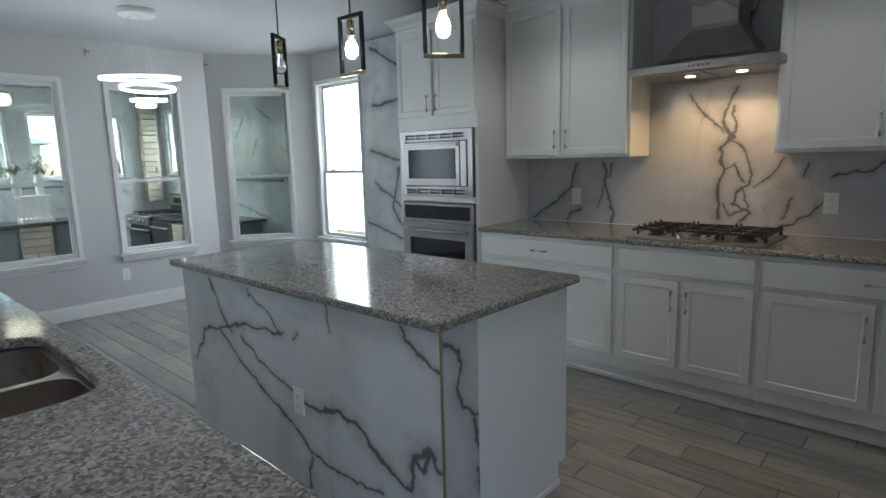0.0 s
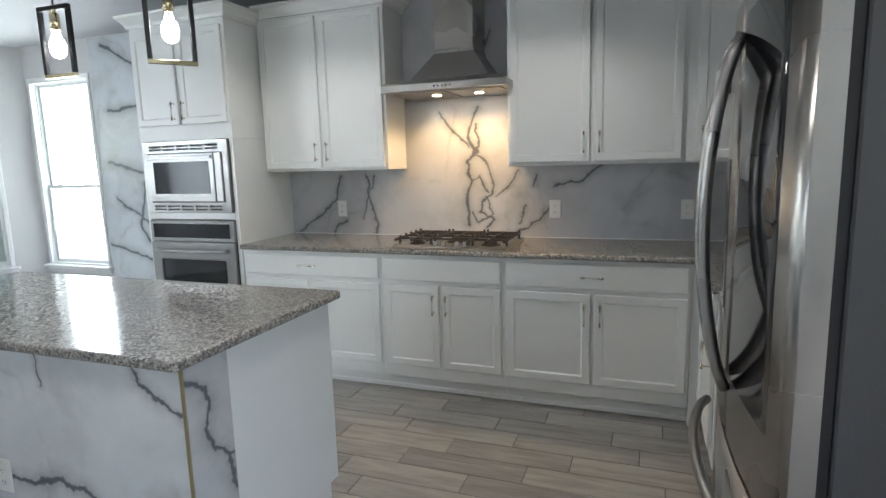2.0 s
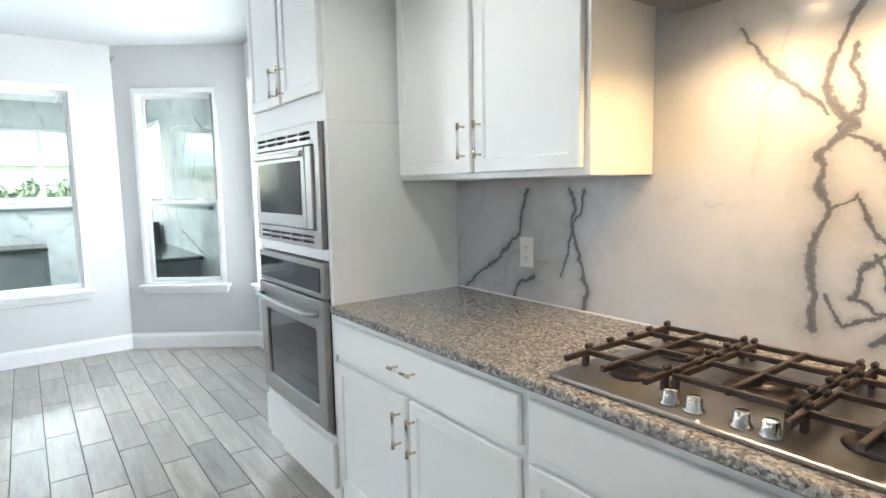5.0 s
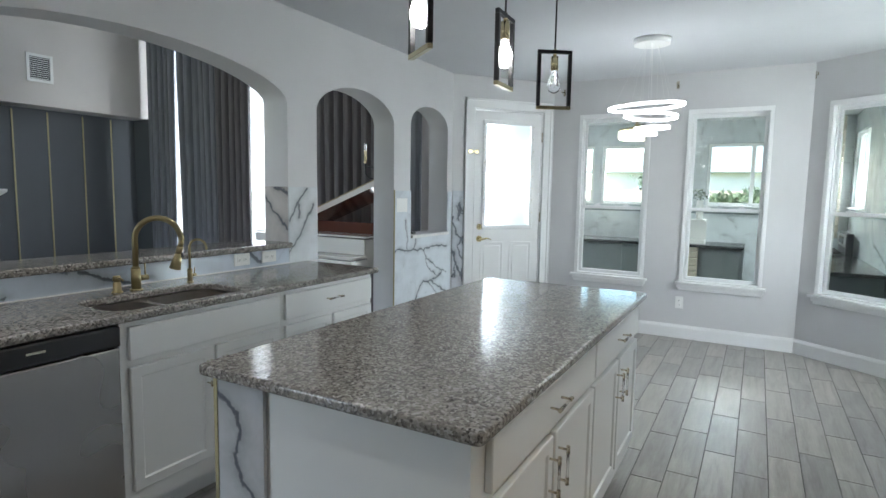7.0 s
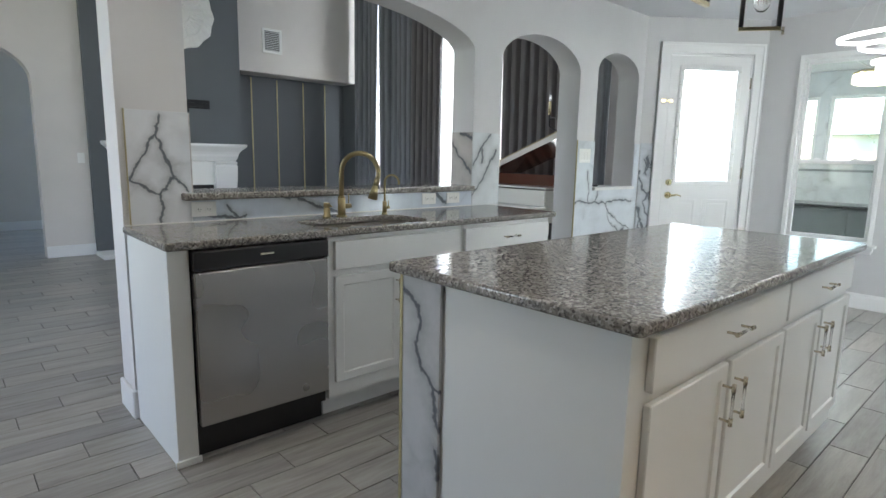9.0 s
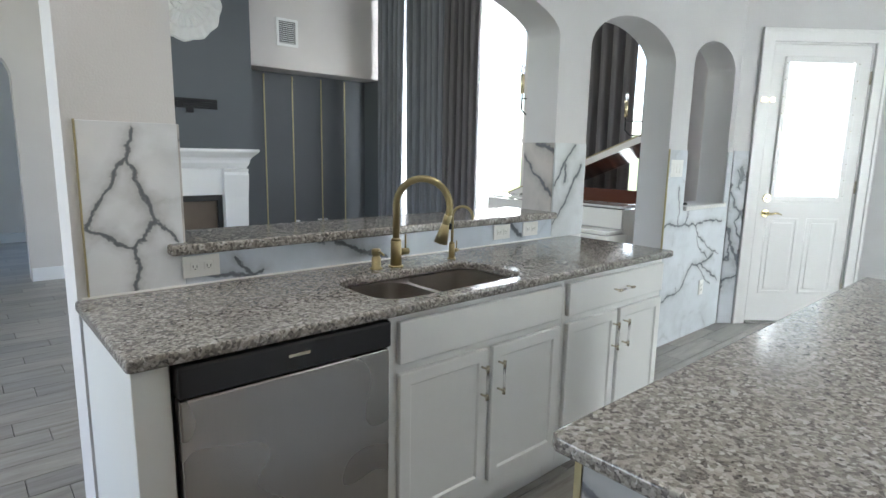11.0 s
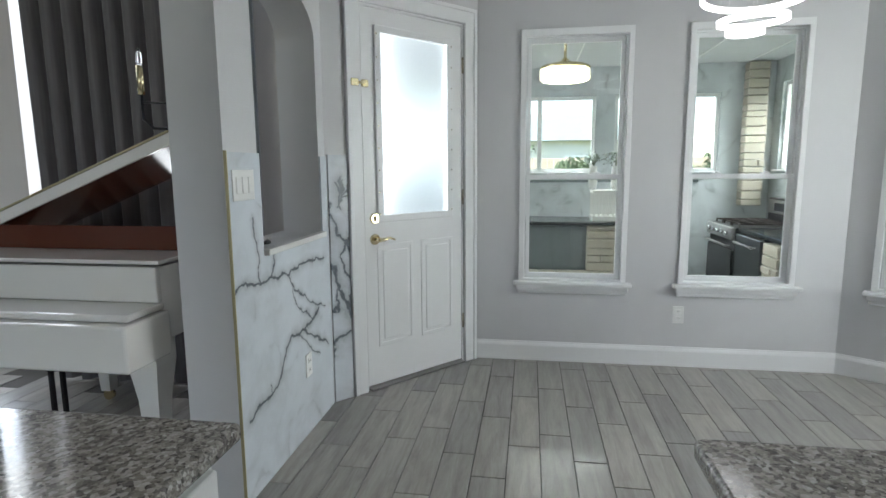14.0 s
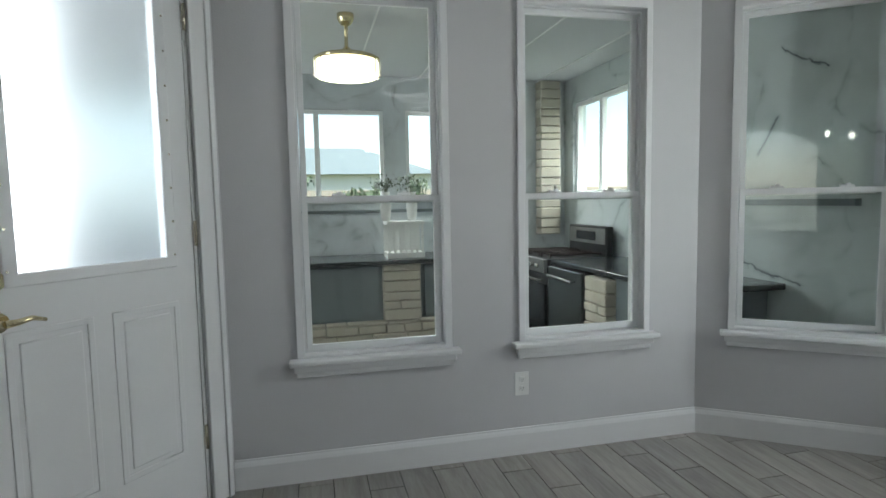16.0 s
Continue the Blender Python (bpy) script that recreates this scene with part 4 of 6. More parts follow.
part("drawer", front_mesh("drawer", W - 0.04, 0.19, rail=0.0), CAB, tall, m=pose(0.02, -0.001, 0.145))


def crown(parent, w, depth, z, left=True, right=True, name="crown_moulding"):
    prof = [(0.0, 0), (0.012, 0.0), (0.018, 0.02), (0.045, 0.055), (0.06, 0.065), (0.06, 0.08), (0.0, 0.08)]
    bm = bmesh.new()
    xl = [-1 if left else 0, 1 if right else 0]
    rings = []
    for x, y, sx, sy in ((0, depth, xl[0], 0), (0, 0, xl[0], -1), (w, 0, xl[1], -1), (w, depth, xl[1], 0)):
        rings.append([bm.verts.new((x + sx * o, y + sy * o, z + h)) for o, h in prof])
    for q, s in zip(rings, rings[1:]):
        for k in range(len(prof)):
            j = (k + 1) % len(prof)
            bm.faces.new((q[k], q[j], s[j], s[k]))
    bm.faces.new(rings[0])
    bm.faces.new(rings[-1])
    return part(name, bm, CAB, parent)


crown(tall, W, dp, 2.401)

oven = thing("wall_oven", pose(TX0 + 0.036, TY - 0.002, 0), "built-in stainless steel wall oven with a glass door", "oven")
OW = W - 0.072
bm = bmesh.new()
box(bm, 0, -0.022, 0.93, OW, 0.3, 1.078, 0.004, 1)
part("control_panel", bm, STEEL, oven)
part("display", boxes((0.03, -0.026, 0.955, OW - 0.03, -0.0225, 1.055), bevel=0.001), BLACKGLASS, oven, "black glass display")
me = outline_mesh("door", rect(0, 0.385, OW, 0.925, 0.006, 2), [rect(0.08, 0.47, OW - 0.08, 0.80, 0.01, 2)], 0.03, 0.004, 1)
me.transform(Matrix.Translation((0, -0.013, 0)) @ pose(0, 0, 0, 90))
dr = finish("door", me, STEEL, oven)
part("window", boxes((0.07, -0.018, 0.46, OW - 0.07, 0.0, 0.81)), BLACKGLASS, dr)
bm = bmesh.new()
tube(bm, [(0.05, -0.03, 0.868), (0.06, -0.06, 0.868), (0.12, -0.068, 0.866), (OW / 2, -0.07, 0.864), (OW - 0.12, -0.068, 0.866), (OW - 0.06, -0.06, 0.868), (OW - 0.05, -0.03, 0.868)], 0.012)
part("handle", bm, STEEL, dr)
part("body", boxes((0.004, 0.003, 0.37, OW - 0.004, 0.5, 0.929)), BLACKMETAL, oven)

mw = thing("microwave", pose(TX0 + 0.036, TY - 0.002, 0), "built-in stainless steel microwave with vented trim above the oven", "microwave")
part("body", boxes((0.03, 0.03, 1.15, OW - 0.03, 0.4, 1.61)), BLACKMETAL, mw)
slots = []
for zz in (1.150, 1.172, 1.565, 1.587):
    for k in range(5):
        x = 0.06 + k * (OW - 0.12) / 5
        slots.append(rect(x, zz, x + (OW - 0.12) / 5 - 0.018, zz + 0.010))
me = outline_mesh("trim", rect(0, 1.132, OW, 1.628, 0.004, 2), [rect(0.045, 1.205, OW - 0.045, 1.545)] + slots, 0.03, 0.003, 1)
me.transform(Matrix.Translation((0, -0.006, 0)) @ pose(0, 0, 0, 90))
finish("trim", me, STEEL, mw, "vented steel trim frame")
part("vent_back", boxes((0.01, 0.012, 1.14, OW - 0.01, 0.028, 1.62)), BLACKMETAL, mw)
part("door", boxes((0.05, -0.035, 1.21, OW - 0.11, 0.02, 1.54), bevel=0.005, seg=2), STEEL, mw)
part("window", boxes((0.10, -0.0375, 1.265, OW - 0.15, -0.0352, 1.485)), DOORGLASS, mw)
part("keypad", boxes((OW - 0.108, -0.033, 1.21, OW - 0.05, 0.02, 1.54), bevel=0.004), STEEL, mw)
part("top_grip", boxes((0.06, -0.05, 1.50, OW - 0.12, -0.036, 1.525), bevel=0.005, seg=2), STEEL, mw)

# wall cabinets
UZ0, UZ1, UD = 1.395, 2.44, 0.30
YU = YR - 0.012 - UD
UPPER = "white painted wall cabinet with tall shaker doors above the marble backsplash"
for x0, x1, n in ((3.60, 4.57, 2), (5.38, 6.38, 2), (6.381, 7.1, 1)):
    w = x1 - x0
    if n == 2:
        ds = [(0.02, w / 2 - 0.014, UZ0 + 0.02, UZ1 - 0.02, 1, True), (w / 2 + 0.014, w - 0.02, UZ0 + 0.02, UZ1 - 0.02, -1, True)]
    else:
        ds = [(0.05, 0.45, UZ0 + 0.02, UZ1 - 0.02, -1, True)]
    u = cabinet("wall_cabinet", pose(x0, YU, 0), w, UD, UZ0, UZ1, ds, (), UPPER, "wall cabinets along the range wall", toe=False)
    crown(u, w, UD, UZ1 + 0.001, left=(x0 != 3.60 and x0 != 6.381), right=(n == 2 and x0 == 3.60))
u = cabinet("wall_cabinet", pose(6.80, 3.60, 0, 0, 0, -90), 1.0, 0.33, UZ0, UZ1, [(0.04, 0.48, UZ0 + 0.02, UZ1 - 0.02, 1, True), (0.52, 0.96, UZ0 + 0.02, UZ1 - 0.02, -1, True)], (), "white painted wall cabinet between the corner and the fridge", "", toe=False)

# counters


def slab(name, outer, holes, z, material, label, t=0.032):
    me = outline_mesh(name, outer, holes, t, 0.009, 3)
    me.transform(Matrix.Translation((0, 0, z - t / 2)))
    return finish(name, me, material, label=label, category="counter", smooth=False)


SK0, SK1 = (4.095, 0.225), (4.745, 0.56)
slab("sink_counter", rect(3.09, 0.012, 5.46, 0.628, 0.012, 3), [rect(SK0[0], SK0[1], SK1[0], SK1[1], 0.09, 6)], 0.917, GRANITE, "speckled grey-brown granite counter with a sink cut-out")
slab("range_counter", [(3.595, YR - 0.012), (3.595, YF - 0.03), (6.44, YF - 0.03), (6.44, 2.72), (7.14, 2.72), (7.14, YR - 0.012)], [], 0.917, GRANITE, "speckled grey-brown granite counter along the range wall")
slab("bar_top", rect(3.262, -0.30, 5.20, 0.055, 0.01, 2), [], 1.058, GRANITE, "raised speckled granite bar ledge behind the sink", 0.034)
IX0, IX1, IY0, IY1 = 3.04, 5.005, 1.375, 2.265
slab("island_counter", rect(IX0, IY0, IX1, IY1, 0.02, 4), [], 0.917, GRANITE, "speckled grey-brown granite island top")

# island
isl = thing("kitchen_island", (3.10, 0, 0), "kitchen island clad in veined marble with white cabinets and drawers", "kitchen island")
part("body", boxes((0.0, 1.60, 0.1, 1.862, 2.22, 0.884), (0.0, 1.60, 0, 1.862, 2.16, 0.099)), CAB, isl)
part("half_wall", boxes((0.0, 1.425, 0, 1.862, 1.599, 0.884)), WALL, isl)
part("marble_front", boxes((0.04, 1.414, 0.001, 1.876, 1.4245, 0.884), bevel=0.001), M_ISLAND, isl, "marble slab with dark grey veins")
part("marble_end", boxes((1.863, 1.4255, 0.001, 1.876, 1.605, 0.884), bevel=0.001), M_ISLEND_SHADE, isl, "narrow marble end slab")
part("marble_back_end", boxes((-0.01, 1.4255, 0.001, -0.0005, 1.605, 0.884), bevel=0.001), M_ISLEND_SHADE, isl, "narrow marble end slab")
part("corner_trim", boxes((1.8765, 1.412, 0.001, 1.8785, 1.4255, 0.884)), STRIPBRASS, isl, "thin metal corner trim")
part("base_trim", boxes((1.863, 1.62, 0.001, 1.872, 2.16, 0.03), bevel=0.003), TRIM, isl)
for x0, x1 in ((0.02, 0.85), (0.87, 1.79)):
    a, b = 1.862 - x1, 1.862 - x0
    w = b - a
    hold = pose(1.862 - a, 2.221, 0, 0, 0, 180)
    for u0, u1, s in ((0.0, w / 2 - 0.012, 1), (w / 2 + 0.012, w, -1)):
        dd = part("door", front_mesh("door", u1 - u0, ZD1 - ZD0), CAB, isl, m=hold @ pose(u0, 0, ZD0))
        pull(dd, (u1 - u0) - 0.03 if s > 0 else 0.03, ZD1 - ZD0 - 0.11)
    dd = part("drawer", front_mesh("drawer", w, ZR1 - ZR0, rail=0.0), CAB, isl, m=hold @ pose(0, 0, ZR0))
    pull(dd, w / 2, (ZR1 - ZR0) / 2, vertical=False)

# ---- sink, taps, cooktop, hood, fridge ----
sink = thing("sink", (0, 0, 0), "undermounted double bowl stainless steel sink", "sink")
ZT = 0.8835
b1, b2 = rect(4.105, 0.235, 4.445, 0.55, 0.07, 5), rect(4.472, 0.235, 4.735, 0.55, 0.07, 5)
me = outline_mesh("rim", rect(4.07, 0.20, 4.741, 0.572, 0.02, 3), [b1, b2], 0.003)
me.transform(Matrix.Translation((0, 0, ZT - 0.002)))
finish("rim", me, SINKSTEEL, sink)
for ring in (b1, b2):
    bm = bmesh.new()
    cx, cy = sum(p[0] for p in ring) / len(ring), sum(p[1] for p in ring) / len(ring)
    rings = []
    for sc, z in ((1.0, 0.0), (0.985, -0.15), (0.95, -0.185), (0.88, -0.197), (0.25, -0.202), (0.24, -0.205)):
        rings.append([bm.verts.new((cx + (x - cx) * sc, cy + (y - cy) * sc, ZT - 0.003 + z)) for x, y in ring])
    for q, t in zip(rings, rings[1:]):
        for k in range(len(q)):
            f = bm.faces.new((q[k], q[(k + 1) % len(q)], t[(k + 1) % len(q)], t[k]))
            f.smooth = True
    bm.faces.new(rings[-1])
    bowl = part("bowl", bm, SINKSTEEL, sink)
    bm = bmesh.new()
    lathe(bm, [(0.0, 0.001), (0.02, 0.001), (0.028, 0.006), (0.042, 0.006), (0.044, 0.0)], center=(cx, cy, ZT - 0.204))
    part("drain", bm, CHROME, bowl)


def arc(c, r, a0, a1, n, d):
    return [Vector(c) + Vector((d[0], d[1], 0)) * (r * math.cos(radians(a0 + (a1 - a0) * k / n))) + Vector((0, 0, r * math.sin(radians(a0 + (a1 - a0) * k / n)))) for k in range(n + 1)]


def faucet(name, at, h, r, tube_r, base_r, d, label, tip=True, drop=20):
    t = thing(name, (at[0], at[1], 0.9175), label, "faucet")
    bm = bmesh.new()
    cyl(bm, (0, 0, 0), (0, 0, 0.006), base_r * 1.35, base_r * 1.3, 24)
    cyl(bm, (0, 0, 0.006), (0, 0, h * 0.30), base_r, base_r * 0.95, 24)
    cyl(bm, (0, 0, h * 0.30), (0, 0, h * 0.33), base_r * 0.95, tube_r, 24)
    part("base", bm, BRASS, t)
    bm = bmesh.new()
    pts = [Vector((0, 0, h * 0.3)), Vector((0, 0, h - r))] + arc((d[0] * r, d[1] * r, h - r), r, 180, -drop, 18, d)[1:]
    tube(bm, pts, tube_r, 14)
    part("spout", bm, BRASS, t)
    e, q = pts[-1], (pts[-1] - pts[-2]).normalized()
    if tip:
        bm = bmesh.new()
        cyl(bm, e - q * 0.005, e + q * 0.03, tube_r * 1.15, tube_r * 1.15, 20)
        cyl(bm, e + q * 0.03, e + q * 0.105, tube_r * 1.15, tube_r * 2.0, 20)
        part("spray_head", bm, BRASS, t)
        part("spray_button", boxes((-0.006, -0.006, -0.012, 0.006, 0.006, 0.012), bevel=0.002), DARKPLASTIC, t, m=Matrix.Translation(e + q * 0.05 + Vector((-d[0], -d[1], 0)) * -0.022 + Vector((0, 0, 0.012))))
    bm = bmesh.new()
    cyl(bm, (-base_r * 0.6, 0, h * 0.16), (-base_r * 2.6, 0, h * 0.16), base_r * 0.62, seg=16)
    cyl(bm, (-base_r * 2.1, 0, h * 0.17), (-base_r * 2.1, 0, h * 0.17 + base_r * 2.9), base_r * 0.16, seg=8)
    part("lever", bm, BRASS, t)
    return t


faucet("faucet", (4.41, 0.155), 0.345, 0.105, 0.0135, 0.022, (-0.60, 0.80), "brushed brass pull-down kitchen faucet with a high arched spout")
faucet("filter_faucet", (4.125, 0.165), 0.225, 0.045, 0.006, 0.013, (-0.45, 0.893), "slim brushed brass drinking water faucet", tip=False, drop=10)
t = thing("soap_dispenser", (4.50, 0.150, 0.9175), "short brushed brass soap dispenser beside the faucet", "soap dispenser")
bm = bmesh.new()
lathe(bm, [(0.0, 0), (0.024, 0), (0.024, 0.004), (0.018, 0.008), (0.018, 0.045), (0.014, 0.048), (0.014, 0.053), (0.0175, 0.056), (0.0175, 0.073), (0.015, 0.078), (0.0, 0.078)], 20)
part("body", bm, BRASS, t)
bm = bmesh.new()
tube(bm, [(0, 0.01, 0.066), (0, 0.03, 0.068), (0, 0.05, 0.06)], 0.004)
part("nozzle", bm, BRASS, t)

ck = thing("gas_cooktop", (4.70, 3.37, 0.9175), "stainless steel gas cooktop with cast iron grates and four knobs", "cooktop")
CKW, CKD = 0.74, 0.50
bm = bmesh.new()
box(bm, 0, 0, 0, CKW, CKD, 0.012, 0.004, 2)
part("tray", bm, STEEL, ck)
for bx, by, br in ((0.13, 0.14, 0.035), (0.13, 0.37, 0.045), (0.37, 0.26, 0.055), (0.61, 0.14, 0.04), (0.61, 0.37, 0.035)):
    bm = bmesh.new()
    lathe(bm, [(0.0, 0.012), (br * 1.5, 0.012), (br * 1.3, 0.02), (br, 0.021), (br, 0.030), (br * 0.95, 0.036), (0.0, 0.037)], 20, (bx, by, 0))
    part("burner", bm, IRON, ck)
for g0, g1 in ((0.015, 0.245), (0.25, 0.49), (0.495, 0.725)):
    bm = bmesh.new()
    for x in (g0 + 0.01, (g0 + g1) / 2, g1 - 0.01):
        box(bm, x - 0.006, 0.10 if g0 > 0.2 and g1 < 0.5 else 0.03, 0.040, x + 0.006, 0.47, 0.055, 0.002)
    for y in (0.11, 0.25, 0.37, 0.46):
        box(bm, g0 + 0.01, y - 0.005, 0.041, g1 - 0.01, y + 0.005, 0.0545, 0.002)
    for x in (g0 + 0.01, g1 - 0.01):
        for k in range(5):
            y = 0.115 + k * 0.085
            box(bm, x - 0.006, y - 0.012, 0.0545, x + 0.006, y + 0.012, 0.068, 0.004)
        for y in (0.105, 0.45):
            box(bm, x - 0.006, y - 0.008, 0.0125, x + 0.006, y + 0.008, 0.042, 0.001)
    part("grate", bm, IRON, ck)
for x in (0.285, 0.335, 0.425, 0.475):
    bm = bmesh.new()
    lathe(bm, [(0.0, 0.0125), (0.021, 0.0125), (0.021, 0.018), (0.016, 0.020), (0.0145, 0.040), (0.012, 0.043), (0.0, 0.043)], 18, (x, 0.045, 0))
    part("knob", bm, CHROME, ck)

hd = thing("range_hood", (4.635, 0, 0.03), "stainless steel chimney range hood with two warm lamps", "range hood")
HW, HY0, HY1 = 0.785, 3.475, YR - 0.012
bm = bmesh.new()
cxa, cxb = 0.27, 0.53
lv = [((0.0, HW), HY0, 1.8300), ((0.0, HW), HY0, 1.8700), ((0.02, HW - 0.02), HY0 + 0.02, 1.8850), ((0.14, HW - 0.14), HY0 + 0.14, 1.9150), ((cxa, cxb), 3.70, 2.0750), ((cxa, cxb), 3.70, 2.0950)]
rings = []
for (xa, xb), y, z in lv:
    rings.append([bm.verts.new(p) for p in ((xa, HY1, z), (xa, y, z), (xb, y, z), (xb, HY1, z))])
for q, t in zip(rings, rings[1:]):
    for k in range(4):
        bm.faces.new((q[k], q[(k + 1) % 4], t[(k + 1) % 4], t[k]))
bm.faces.new(rings[0])
bm.faces.new(rings[-1])
part("canopy", bm, STEEL, hd, "flared steel canopy")
bm = bmesh.new()
box(bm, cxa + 0.004, 3.704, 2.0960, cxb - 0.004, HY1, H - 0.032, 0.004)
part("chimney", bm, STEELV, hd, "square steel chimney")
for k in range(2):
    part("filter", boxes((0.06 + 0.35 * k, HY0 + 0.05, 1.8230, 0.39 + 0.35 * k, HY1 - 0.08, 1.8295), bevel=0.002), STEEL, hd)
for px in (0.275, 0.555):
    bm = bmesh.new()
    cyl(bm, (px, 3.72, 1.8215), (px, 3.72, 1.8225), 0.028, seg=20)
    part("lamp", bm, WARMLED, hd, "glowing halogen lamp")
for k in range(5):
    bm = bmesh.new()
    cyl(bm, (0.35 + 0.025 * k, HY0 + 0.001, 1.8500), (0.35 + 0.025 * k, HY0 - 0.004, 1.8500), 0.006, seg=12)
    part("button", bm, CHROME, hd)

FY0, FY1, FXF = 1.33, 2.24, 6.43
fr = thing("refrigerator", (0, 0, 0), "stainless steel french door refrigerator with black glass and bowed handles", "refrigerator")
part("body", boxes((FXF + 0.075, FY0, 0.03, 7.13, FY1, 1.80), bevel=0.004), FRIDGESIDE, fr, "dark grey steel case")
part("gasket", boxes((FXF + 0.055, FY0 + 0.01, 0.06, FXF + 0.074, FY1 - 0.01, 1.78)), DARKPLASTIC, fr)


def bowed(y0, y1, z0, z1, mat, parent, name, label="", proud=0.0, n=24):
    """A door whose face bows out across the whole front."""
    bm = bmesh.new()
    mid, half = (FY0 + FY1) / 2, (FY1 - FY0) / 2
    front, back = [], []
    for k in range(n + 1):
        y = y0 + (y1 - y0) * k / n
        edge = min(y - y0, y1 - y)
        x = FXF - 0.035 * (1 - ((y - mid) / half) ** 2) + (0.012 * (1 - edge / 0.02) if edge < 0.02 else 0) - proud
        front.append((x, y))
        back.append((FXF + 0.054 if not proud else x + 0.006, y))
    ring = front + back[::-1]
    a = [bm.verts.new((x, y, z0)) for x, y in ring]
    b = [bm.verts.new((x, y, z1)) for x, y in ring]
    for k in range(len(ring)):
        f = bm.faces.new((a[k], a[(k + 1) % len(ring)], b[(k + 1) % len(ring)], b[k]))
        f.smooth = k < n
    bm.faces.new(a)
    bm.faces.new(b)
    return part(name, bm, mat, parent, label)


MIDY = (FY0 + FY1) / 2
d_near = bowed(FY0, MIDY - 0.003, 0.735, 1.79, STEELV, fr, "door")
d_far = bowed(MIDY + 0.003, FY1, 0.735, 1.79, STEELV, fr, "door")
frz = bowed(FY0, FY1, 0.06, 0.722, STEELV, fr, "freezer_drawer")
bowed(FY0 + 0.07, MIDY - 0.02, 0.90, 1.74, BLACKGLASS, d_near, "glass_panel", "black mirror glass panel", 0.003)
bowed(MIDY + 0.12, FY1 - 0.10, 1.02, 1.42, BLACKGLASS, d_far, "dispenser", "black water dispenser panel", 0.003)
for y, par in ((MIDY - 0.05, d_near), (MIDY + 0.05, d_far)):
    bm = bmesh.new()
    pts = [(FXF - 0.045 - 0.062 * math.sin(math.pi * k / 16) ** 0.7, y, 0.86 + 0.84 * k / 16) for k in range(17)]
    tube(bm, pts, 0.014, 12)
    part("handle", bm, STEELV, par, "bowed steel handle")
bm = bmesh.new()
pts = [(FXF - 0.04 - 0.06 * math.sin(math.pi * k / 16) ** 0.6, FY0 + 0.09 + (FY1 - FY0 - 0.18) * k / 16, 0.66) for k in range(17)]
tube(bm, pts, 0.014, 12)
part("handle", bm, STEEL, frz, "bowed steel handle")
part("badge", boxes((FXF - 0.036, FY1 - 0.20, 1.60, FXF - 0.026, FY1 - 0.16, 1.67), bevel=0.002), DARKPLASTIC, d_far)
bm = boxes((FXF + 0.01, FY0 - 0.004, 0.722, FXF + 0.07, FY0 + 0.03, 0.734), bevel=0.003)
part("hinge", bm, DARKPLASTIC, fr)

# ---- outlets and switches ----


def outlet(m, label, wide=False, switches=0, name="outlet"):
    """A plate in local x, z facing -y."""
    t = thing(name, m, label, "switch" if switches else "outlet")
    w, h = (0.072, 0.118) if switches < 2 else (0.165, 0.118)
    if wide:
        w, h = h, w
    if wide == 2:
        w = 0.118
    part("plate", boxes((-w / 2, -0.006, -h / 2, w / 2, -0.0005, h / 2), bevel=0.002, seg=2), PLASTIC, t)
    if switches:
        for k in range(switches):
            x = (k - (switches - 1) / 2) * 0.046
            part("rocker", boxes((x - 0.016, -0.010, -0.033, x + 0.016, -0.0062, 0.033), bevel=0.002), PLASTIC, t)
    else:
        for s in (-1, 1):
            dx, dz = (s * 0.022, 0) if wide else (0, s * 0.022)
            part("socket", boxes((dx - 0.015, -0.0085, dz - 0.015, dx + 0.015, -0.0062, dz + 0.015), bevel=0.002), PLASTIC, t)
            part("slots", boxes((dx - 0.007, -0.0092, dz - 0.004, dx - 0.005, -0.0086, dz + 0.005), (dx + 0.005, -0.0092, dz - 0.004, dx + 0.007, -0.0086, dz + 0.005), (dx - 0.0015, -0.0092, dz - 0.010, dx + 0.0015, -0.0086, dz - 0.007)), DARKPLASTIC, t)
    return t


FACE = (0, 0, 180)
OUTL = "white double outlet on the marble backsplash"
for x in (4.03, 5.62, 6.42):
    outlet(pose(x, YR - MT - 0.001, 1.108), OUTL)
for x in (5.10, 3.655, 3.438):
    outlet(pose(x, MT + 0.001, 0.978, *FACE), "white horizontal outlet under the bar ledge", wide=True)
outlet(pose(NX, 2.105, 0.357, 0, 0, 90), "white outlet low on the grey wall")
outlet(pose(4.16, 1.4135, 0.42), "white outlet on the marble island front")
outlet(pose(1.34, MT + 0.001, 0.36, *FACE), "white outlet low on the marble wall")
outlet(pose(1.90, MT + 0.001, 1.285, *FACE), "white triple light switch on the marble wall", switches=3, name="light_switch")

# ---- lamps ----


